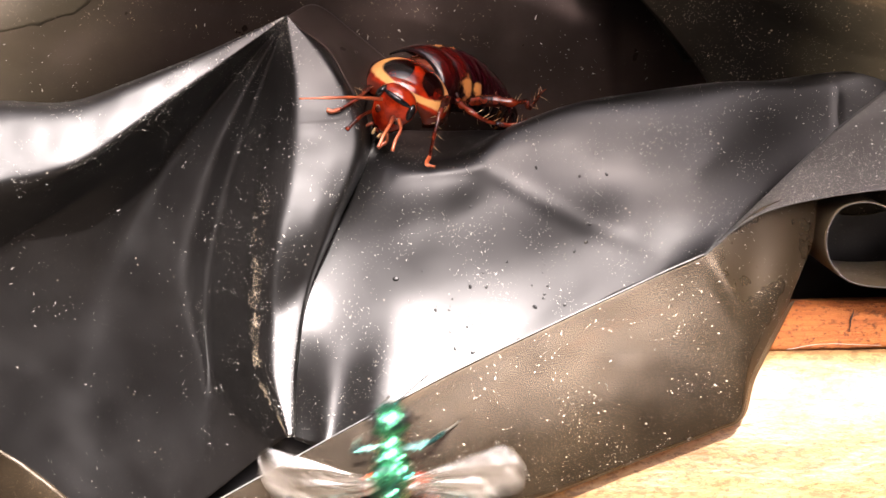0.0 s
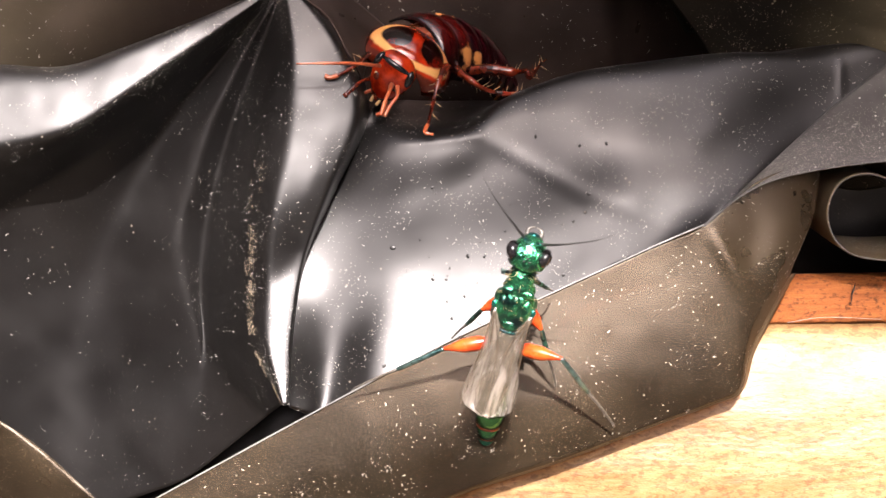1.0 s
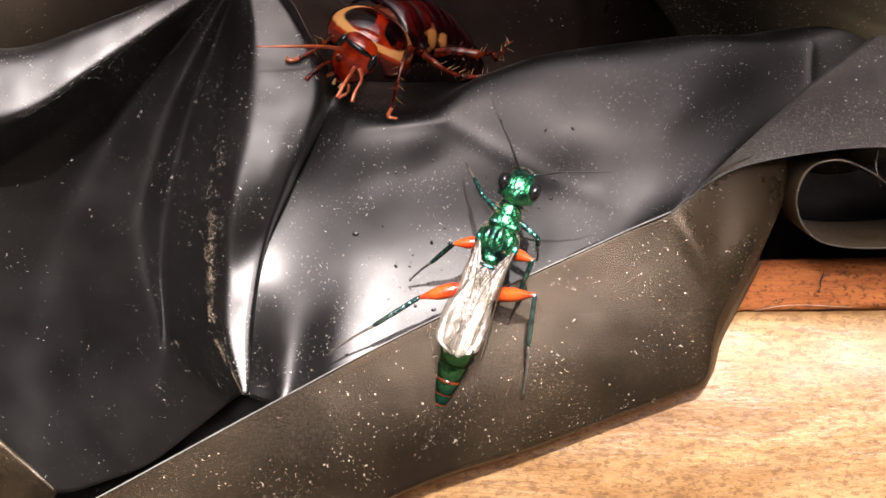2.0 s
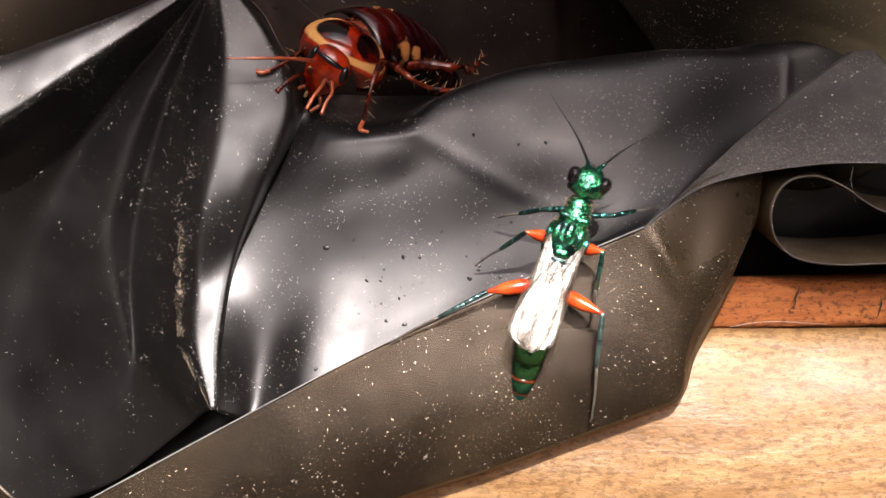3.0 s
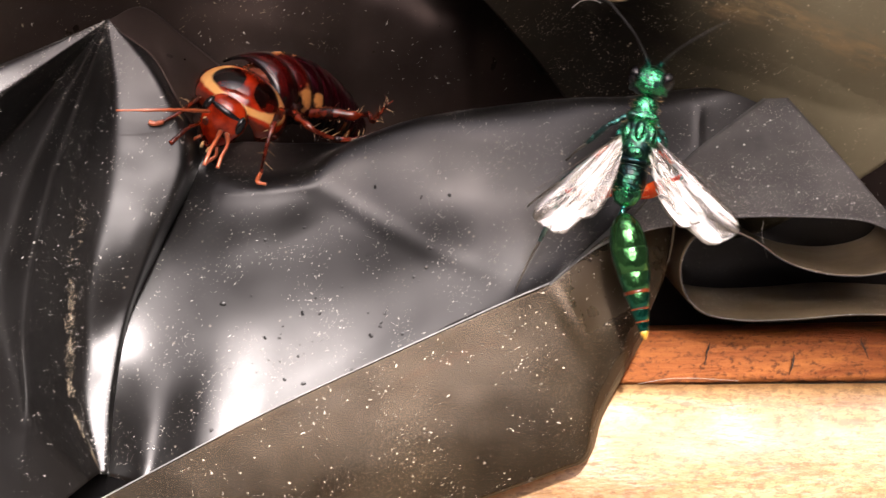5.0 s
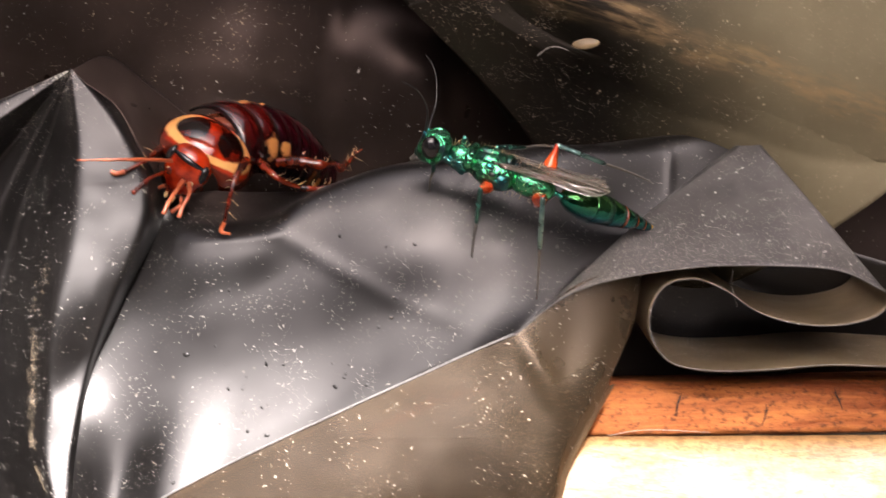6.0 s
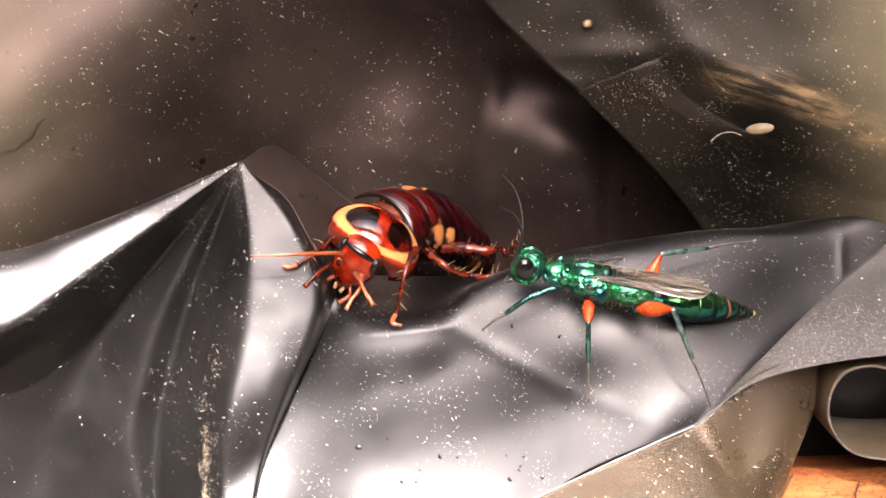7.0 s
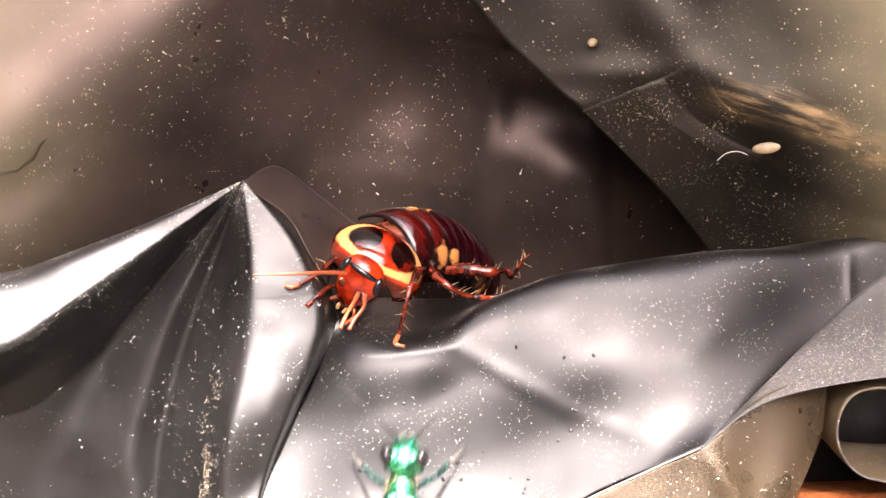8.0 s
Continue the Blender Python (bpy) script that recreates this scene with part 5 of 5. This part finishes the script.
# ---- what moves ----
# The wasp: seconds, its breast's place, the way its head points and the way its back faces (a, b, c).
WASP_WAY = [
    (0.00, -13.86, -18.82, 7.41, 0.001, 0.995, 0.100, 0.03, 0.12, 0.99),
    (0.10, -8.92, -16.15, 7.40, -0.007, 0.995, 0.102, 0.03, 0.12, 0.99),
    (0.20, -7.84, -17.41, 7.41, 0.291, 0.951, 0.101, 0.03, 0.12, 0.99),
    (0.30, -5.46, -14.83, 7.41, 0.077, 0.992, 0.100, 0.03, 0.12, 0.99),
    (0.40, -5.13, -13.71, 7.40, 0.168, 0.980, 0.102, 0.03, 0.12, 0.99),
    (0.50, -3.16, -13.59, 7.41, 0.202, 0.974, 0.100, 0.03, 0.12, 0.99),
    (0.60, -2.40, -12.68, 7.38, 0.190, 0.976, 0.105, 0.03, 0.12, 0.99),
    (0.80, -2.72, -10.04, 9.04, 0.217, 0.918, 0.332, 0.03, 0.12, 0.99),
    (1.00, -4.01, -7.90, 11.15, 0.240, 0.842, 0.483, 0.03, 0.12, 0.99),
    (1.20, -4.40, -8.52, 10.44, 0.123, 0.892, 0.434, 0.03, 0.12, 0.99),
    (2.30, 0.14, -3.30, 7.04, 0.442, 0.894, 0.079, 0.03, 0.12, 0.99),
    (2.40, 2.90, -5.46, 7.03, 0.482, 0.873, 0.080, 0.03, 0.12, 0.99),
    (2.50, 5.05, -7.72, 7.04, 0.579, 0.812, 0.077, 0.03, 0.12, 0.99),
    (2.70, 7.44, -5.24, 6.82, 0.538, 0.841, 0.064, 0.03, 0.12, 0.99),
    (2.90, 5.39, -2.67, 6.71, 0.314, 0.948, 0.050, 0.03, 0.12, 0.99),
    (3.00, 4.83, -2.74, 6.72, 0.359, 0.932, 0.047, 0.03, 0.12, 0.99),
    (3.10, 3.97, -2.66, 6.69, 0.218, 0.975, 0.052, 0.03, 0.12, 0.99),
    (3.30, 3.96, -2.57, 6.67, 0.197, 0.979, 0.055, 0.03, 0.12, 0.99),
    (3.50, 3.49, -2.65, 6.70, 0.173, 0.984, 0.051, 0.03, 0.12, 0.99),
    (3.70, 4.83, -2.27, 6.68, 0.230, 0.972, 0.055, 0.03, 0.12, 0.99),
    (3.90, 5.00, -2.58, 6.69, 0.448, 0.892, 0.052, 0.03, 0.12, 0.99),
    (4.10, 6.45, -0.64, 6.69, 0.513, 0.857, 0.053, 0.03, 0.12, 0.99),
    (4.30, 8.59, -1.25, 6.68, 0.602, 0.797, 0.054, 0.03, 0.12, 0.99),
    (4.50, 10.80, -0.47, 6.70, 0.683, 0.729, 0.051, 0.03, 0.12, 0.99),
    (4.70, 15.71, 4.48, 6.35, 0.532, 0.846, 0.025, 0.03, 0.12, 0.99),
    (5.00, 17.44, 8.77, 5.65, 0.221, 0.969, -0.110, 0.00, 0.40, 0.90),
    (5.30, 13.33, 10.47, 4.16, -0.416, 0.909, -0.027, 0.00, 0.65, 0.75),
    (5.55, 15.05, 11.95, 3.59, -0.745, 0.660, -0.101, 0.00, 0.78, 0.62),
    (5.80, 12.05, 10.77, 3.33, -0.896, 0.443, -0.022, 0.00, 0.92, 0.40),
    (6.00, 10.03, 10.87, 3.33, -0.932, 0.362, -0.022, 0.00, 0.92, 0.40),
    (6.20, 7.60, 10.51, 3.33, -0.947, 0.321, -0.022, 0.00, 0.92, 0.40),
    (6.40, 7.10, 10.64, 3.33, -0.965, 0.262, -0.022, 0.00, 0.92, 0.40),
    (6.50, 6.67, 10.75, 3.32, -0.969, 0.246, -0.020, 0.00, 0.92, 0.40),
    (6.60, 6.41, 9.63, 3.32, -0.973, 0.231, -0.021, 0.00, 0.92, 0.40),
    (6.80, 6.06, 9.60, 3.32, -0.950, 0.313, -0.021, 0.00, 0.92, 0.40),
    (7.00, 4.14, 9.30, 3.32, -0.967, 0.255, -0.020, 0.00, 0.92, 0.40),
    (7.20, 3.38, 9.33, 3.32, -0.955, 0.297, -0.020, 0.00, 0.92, 0.40),
    (7.40, 1.89, 8.03, 4.12, -0.937, 0.350, -0.020, 0.00, 0.82, 0.57),
    (7.50, 1.19, 7.81, 4.12, -0.955, 0.295, -0.020, 0.00, 0.82, 0.57),
    (7.60, 0.45, 8.03, 4.12, -0.974, 0.224, -0.021, 0.00, 0.82, 0.57),
    (7.68, 0.39, 7.36, 4.12, -0.981, 0.194, -0.020, 0.00, 0.82, 0.57),
    (7.80, -10.47, -12.78, 7.31, -0.095, 0.989, 0.117, 0.03, 0.12, 0.99),
    (7.90, -10.82, -10.44, 7.33, 0.010, 0.994, 0.113, 0.03, 0.12, 0.99),
    (8.00, -10.44, -6.49, 7.32, 0.104, 0.988, 0.115, 0.03, 0.12, 0.99),
]
# Where its feet stand: seconds, then a, b, c of the six feet (left front, middle, hind; right front, middle, hind).
FEET = [
    (0.00, -16.5, -14.9, 3.0, -20.1, -21.1, 4.0, -23.6, -20.0, 5.0, -8.3, -14.0, 4.0, -4.8, -18.9, 5.0, -2.6, -21.2, 5.0),
    (0.10, -12.0, -13.2, 3.0, -18.3, -19.5, 3.9, -22.4, -18.3, 4.9, -6.5, -13.2, 4.1, -3.7, -18.0, 5.0, -1.2, -20.4, 5.0),
    (0.20, -11.4, -12.1, 2.8, -16.5, -18.0, 3.8, -21.1, -16.5, 4.8, -4.7, -12.3, 4.2, -2.6, -17.0, 4.9, 0.3, -19.7, 5.0),
    (0.50, -9.4, -8.9, 2.0, -11.1, -13.3, 3.4, -20.5, -15.7, 4.6, 0.7, -9.8, 4.4, 0.6, -14.2, 4.8, 4.5, -17.4, 5.0),
    (0.80, -6.0, -5.7, 2.0, -9.7, -11.4, 3.4, -20.7, -15.6, 4.6, -0.1, -7.9, 4.2, -0.1, -14.2, 4.8, 4.1, -17.2, 5.0),
    (1.00, -5.2, -4.4, 2.0, -8.9, -10.2, 3.4, -20.8, -15.5, 4.6, -0.5, -6.6, 4.0, -0.6, -14.2, 4.8, 3.9, -17.1, 5.0),
    (1.20, -5.6, 1.7, 2.0, -8.6, -9.5, 3.2, -18.8, -15.2, 4.4, -1.1, -7.3, 4.0, -0.1, -11.3, 4.6, 1.9, -19.2, 5.0),
    (2.30, -3.4, 4.6, 2.3, -7.3, -6.0, 2.0, -13.3, -12.3, 4.3, 3.6, -4.7, 3.6, 0.0, -10.0, 4.4, 0.8, -14.8, 5.0),
    (2.50, 0.4, 0.1, 2.6, -5.0, -7.9, 2.6, -9.8, -10.9, 4.0, 12.2, -4.4, 3.4, 7.6, -10.9, 4.6, 8.0, -15.2, 5.0),
    (2.70, 2.6, -0.9, 2.5, -3.8, -6.4, 2.4, -10.0, -10.9, 4.1, 12.6, -2.5, 3.2, 7.3, -10.2, 4.6, 7.4, -16.0, 5.0),
    (2.80, 1.5, -0.8, 2.4, -3.2, -5.7, 2.4, -10.0, -10.9, 4.1, 12.9, -1.5, 3.2, 7.1, -9.8, 4.5, 7.0, -16.3, 5.0),
    (3.00, -0.7, -0.6, 2.2, -1.9, -4.3, 2.2, -10.1, -10.9, 4.2, 13.4, 0.5, 3.0, 6.8, -9.0, 4.5, 6.9, -16.2, 5.0),
    (3.30, -1.3, -1.9, 2.2, -2.3, -5.0, 2.2, -10.1, -10.8, 4.3, 11.0, 1.2, 2.8, 7.1, -8.2, 4.4, 5.4, -15.9, 5.0),
    (3.50, -1.3, -2.7, 2.2, -2.6, -5.5, 2.2, -10.1, -10.6, 4.3, 9.4, 1.7, 2.6, 7.3, -7.6, 4.4, 4.5, -15.7, 5.0),
    (3.70, -0.7, -2.1, 2.2, -1.8, -4.3, 2.2, -9.8, -10.6, 4.3, 11.0, 1.4, 2.8, 8.4, -7.1, 4.4, 6.3, -14.3, 5.0),
    (4.00, 2.4, 0.2, 2.2, -0.5, -2.5, 2.1, -9.4, -10.5, 4.4, 13.5, 1.0, 3.1, 10.0, -6.3, 4.4, 9.0, -12.1, 5.0),
    (4.10, 3.5, 0.9, 2.2, -0.1, -1.9, 2.1, -9.1, -10.3, 4.4, 14.3, 0.9, 3.2, 10.6, -6.1, 4.4, 8.9, -11.6, 5.0),
    (4.50, 6.7, 4.8, 2.2, 1.6, 0.5, 2.0, -7.8, -9.6, 4.4, 17.9, 1.8, 3.2, 12.8, -5.1, 4.4, 8.5, -9.8, 5.2),
    (4.70, 13.0, 5.6, 2.2, 5.7, 0.9, 2.2, 7.1, -2.8, 3.6, 23.0, 4.3, 1.5, 18.0, -0.0, 3.0, 19.6, -3.9, 2.6),
    (5.80, 4.8, 9.7, 0.4, 6.2, 5.5, 1.6, 12.5, 0.5, 3.2, 9.8, 11.9, -0.6, 15.7, 13.0, -2.0, 21.9, 10.7, -1.0),
    (6.00, 4.8, 9.4, 0.8, 8.0, 4.4, 2.0, 12.8, 1.2, 3.2, 8.1, 11.9, -0.6, 14.4, 13.0, -2.0, 21.9, 10.1, -1.0),
    (6.50, 0.5, 8.6, 2.0, 6.3, 0.1, 2.6, 12.6, 1.2, 3.0, 4.0, 12.0, -0.6, 11.3, 12.8, -2.0, 21.1, 11.8, -2.0),
    (7.00, -4.5, 5.7, 2.6, 3.5, 0.5, 2.8, 12.4, -0.0, 3.4, 1.4, 10.5, -0.4, 6.8, 11.2, -1.6, 16.6, 12.2, -2.4),
    (7.50, -7.6, 1.1, 2.6, 1.0, -1.9, 2.8, 12.9, -0.7, 3.4, 0.2, 10.4, -0.4, 3.4, 9.7, -0.4, 16.9, 12.3, -2.4),
    (7.68, -7.8, 0.9, 2.6, 1.4, -1.6, 2.8, 12.8, -0.7, 3.4, 0.2, 10.4, -0.4, 3.4, 9.8, -0.4, 16.8, 12.4, -2.4),
    (7.80, -15.2, -8.0, 2.5, -16.9, -13.7, 3.0, -17.6, -17.6, 4.0, -8.6, -9.7, 3.0, -6.1, -13.6, 4.0, -4.5, -17.6, 4.0),
    (8.00, -14.4, -1.5, 1.5, -16.9, -6.8, 2.0, -17.5, -8.6, 4.0, -6.0, -1.1, 2.0, -4.4, -5.6, 3.0, -2.8, -9.5, 4.0),
]
# How far its tail is bent sideways: seconds, degrees.
TAIL_BEND = [(0.0, 3), (1.0, 5), (1.2, 0), (2.3, 5), (2.5, 5), (3.0, 8), (3.5, 2), (3.8, 8), (4.1, 16), (4.5, 21), (4.7, 18), (5.2, 25), (5.8, 33), (6.5, 34), (7.0, 35), (7.68, 35), (7.8, 4), (8.0, 4)]
# How far its tail dips: seconds, degrees.
TAIL_DIP = [(0.0, 4), (1.0, 0), (1.3, 4), (2.6, 9), (3.6, 12), (4.0, 2), (4.7, 0), (5.3, 2), (5.8, 4), (7.6, 5), (7.8, 4), (8.0, 4)]
# How far its wings are spread: seconds, share.
SPREAD = [(0.0, 1.0), (0.1, 0.15), (0.2, 0.05), (0.3, 0.1), (0.4, 0.9), (0.5, 0.12), (0.7, 0.05), (1.2, 0.04), (2.3, 0.06), (2.4, 0.5), (2.5, 1.0), (2.6, 0.5), (2.7, 0.12), (2.9, 0.06),
          (3.35, 0.05), (3.5, 1.0), (3.65, 0.06), (3.8, 0.4), (3.9, 1.0), (4.1, 1.0), (4.5, 1.0), (4.7, 1.0), (5.1, 0.5), (5.5, 0.1), (5.8, 0.03), (7.68, 0.03), (7.8, 1.0), (8.0, 1.0)]
# How far its wings swing as they beat: seconds, degrees.
BEAT = [(0.0, 34), (2.9, 34), (3.3, 12), (3.6, 12), (3.8, 20), (4.2, 14), (4.4, 7), (4.6, 7), (4.8, 34), (8.0, 34)]
# How far each fore wing then stands off the tail: seconds, degrees of the left one and of the right one.
WING_OUT = [(0.0, 104, 104), (0.15, 85, 85), (0.4, 70, 70), (2.3, 97, 80), (2.6, 97, 80), (3.3, 46, 88), (3.6, 46, 88), (3.9, 65, 112), (4.1, 68, 113), (4.5, 62, 105), (5.2, 62, 90), (7.7, 85, 85), (8.0, 85, 85)]


def between(rows, t):
    cols = np.array([r[1:] for r in rows], float)
    times = np.array([r[0] for r in rows])
    return np.array([np.interp(t, times, cols[:, k]) for k in range(cols.shape[1])])


def bone(a, b, pole):
    """A pose at a whose x points to b."""
    x = (b - a).normalized()
    y = pole.cross(x)
    y = y.normalized() if y.length > 1e-6 else Vector((0, 1, 0))
    m = Matrix((x, y, x.cross(y))).transposed().to_4x4()
    m.translation = a * 0.001
    return m


def motions():
    size = 0.79
    wasp = WASP["wasp"]
    wasp.scale = (size, size, size)
    way = [(t, set_up(r[0:3], r[3:6], r[6:9])) for t, *r in WASP_WAY]
    walk(wasp, way)
    steps = [k / 10 for k in range(81)]
    legs = [(leg, side) for side in ("left", "right") for leg in ("front", "middle", "hind")]
    rows = {key: [] for key in WASP}
    for t in steps:
        r = between(WASP_WAY, t)
        inv = (set_up(r[0:3], r[3:6], r[6:9]) @ Matrix.Diagonal((size, size, size, 1))).inverted()
        feet = between(FEET, t)
        for k, (leg, side) in enumerate(legs):
            s = 1 if side == "left" else -1
            hip = Vector((HIPS[leg][0], HIPS[leg][1] * s, HIPS[leg][2]))
            foot = inv @ place(feet[3 * k:3 * k + 3]) * 1000
            l1, l2 = BONES[leg]
            d = foot - hip
            reach = min(max(d.length, abs(l2 - l1) + 0.3), (l1 + l2) * 0.985)
            d = d.normalized()
            along = (l1 * l1 - l2 * l2 + reach * reach) / (2 * reach)
            lift = math.sqrt(max(0.0, l1 * l1 - along * along))
            level = min(1, max(0, (t - 4.9) / 0.8)) * (1 if t < 7.7 else 0)
            pole = Vector((0.5 if leg == "hind" else -0.1, 0.85 * s, 0.4)).lerp(Vector((0.25, 0.5 * s, 1.25)), level)
            pole = (pole - d * pole.dot(d)).normalized()
            knee = hip + d * along + pole * lift
            rows["thigh", leg, side].append((t, bone(hip, knee, pole)))
            rows["shin", leg, side].append((t, bone(knee, hip + d * reach, pole)))
    for key in rows:
        if rows[key]:
            walk(WASP[key], rows[key])
    ticks = [k / 30 for k in range(241)]
    for side, s in (("left", 1), ("right", -1)):
        for kind, at, out, fold, rest in (("fore_wing", (0.6, 1.7, 1.1), 0, 8, 10), ("hind_wing", (-0.1, 1.6, 0.95), -9, 7, 9)):
            beat = []
            for k, t in enumerate(ticks):
                share = between(SPREAD, t)[0]
                lift = rest * (1 - 0.6 * min(1, max(0, (t - 4.9) / 0.7)))
                off = out + between(WING_OUT, t)[0 if s > 0 else 1]
                flap_up = share * (12 + between(BEAT, t)[0] * math.sin(k * 2.2 + (0.4 if kind == "hind_wing" else 0)))
                beat.append((t, pose(at[0] * 0.001, at[1] * s * 0.001, at[2] * 0.001, flap_up * s, lift * (1 - share), -s * (off * share - fold * (1 - share)))))
            walk(WASP[kind, side], beat)
        feel = []
        aim = [(0.0, 0, 0), (0.3, -30, 0), (0.5, -58, 0), (0.8, -22, 0), (1.2, 0, 0), (2.3, -25, 0), (2.5, -62, 0), (2.7, -22, 0), (3.0, 8, 0), (4.7, 0, 0), (5.8, 0, -50), (7.6, 10, -55), (7.8, 0, 0), (8.0, 0, 0)]
        for k, t in enumerate(steps):
            sway = 1.0 if t < 5.2 or t > 7.7 else 0.45
            yaw, pitch = between(aim, t)
            feel.append((t, pose(0.00765, 0.00034 * s, 0.0001, 0, pitch + 8 * math.sin(t * 5.1 + s) * sway, (yaw if s < 0 else 0.3 * yaw) + sway * (14 * math.sin(t * 6.3 + 1.3 * s) + 6 * s))))
        walk(WASP["feeler", side], feel)
    bend = []
    for t in steps:
        side_on = min(1, max(0, (t - 4.9) / 0.8)) * (1 if t < 7.7 else 0)
        bend.append((t, pose(-0.0062, 0, -0.00025, 0, 2 * math.sin(t * 4) - between(TAIL_DIP, t)[0], between(TAIL_BEND, t)[0])))
    walk(WASP["tail"], bend)
    palps = [(0.0, 0), (0.5, 4), (1.0, -3), (2.5, 3), (3.5, -4), (4.5, 3), (6.0, -2), (7.0, 4), (7.5, -3), (7.8, -14), (8.0, -8)]
    for ob, s in zip([c for c in ROACH_HEAD.children if c.name.startswith("mouth_palp")], (1, -1)):
        base = ob.location.copy()
        walk(ob, [(t, pose(*base, 0, g, 0.6 * g * s)) for t, g in palps])
    for name, turns in (("long_palp", [(0.0, 0), (1.0, 8), (2.5, -5), (4.5, 5), (6.5, 0), (6.9, 55), (7.7, 58), (7.8, 25), (7.9, 2), (8.0, 0)]), ("short_palp", [(0.0, 12), (1.0, 2), (2.5, 14), (3.5, 4), (4.5, 12), (6.5, 10), (7.0, 0), (7.7, 4), (7.85, 16), (8.0, 0)])):
        ob = [c for c in ROACH.children if c.name.startswith(name)][0]
        base = Matrix.Translation(ob.location)
        walk(ob, [(t, base @ Matrix.Rotation(radians(g), 4, Vector((0.690, 0.030, 0.723)))) for t, g in turns])


motions()
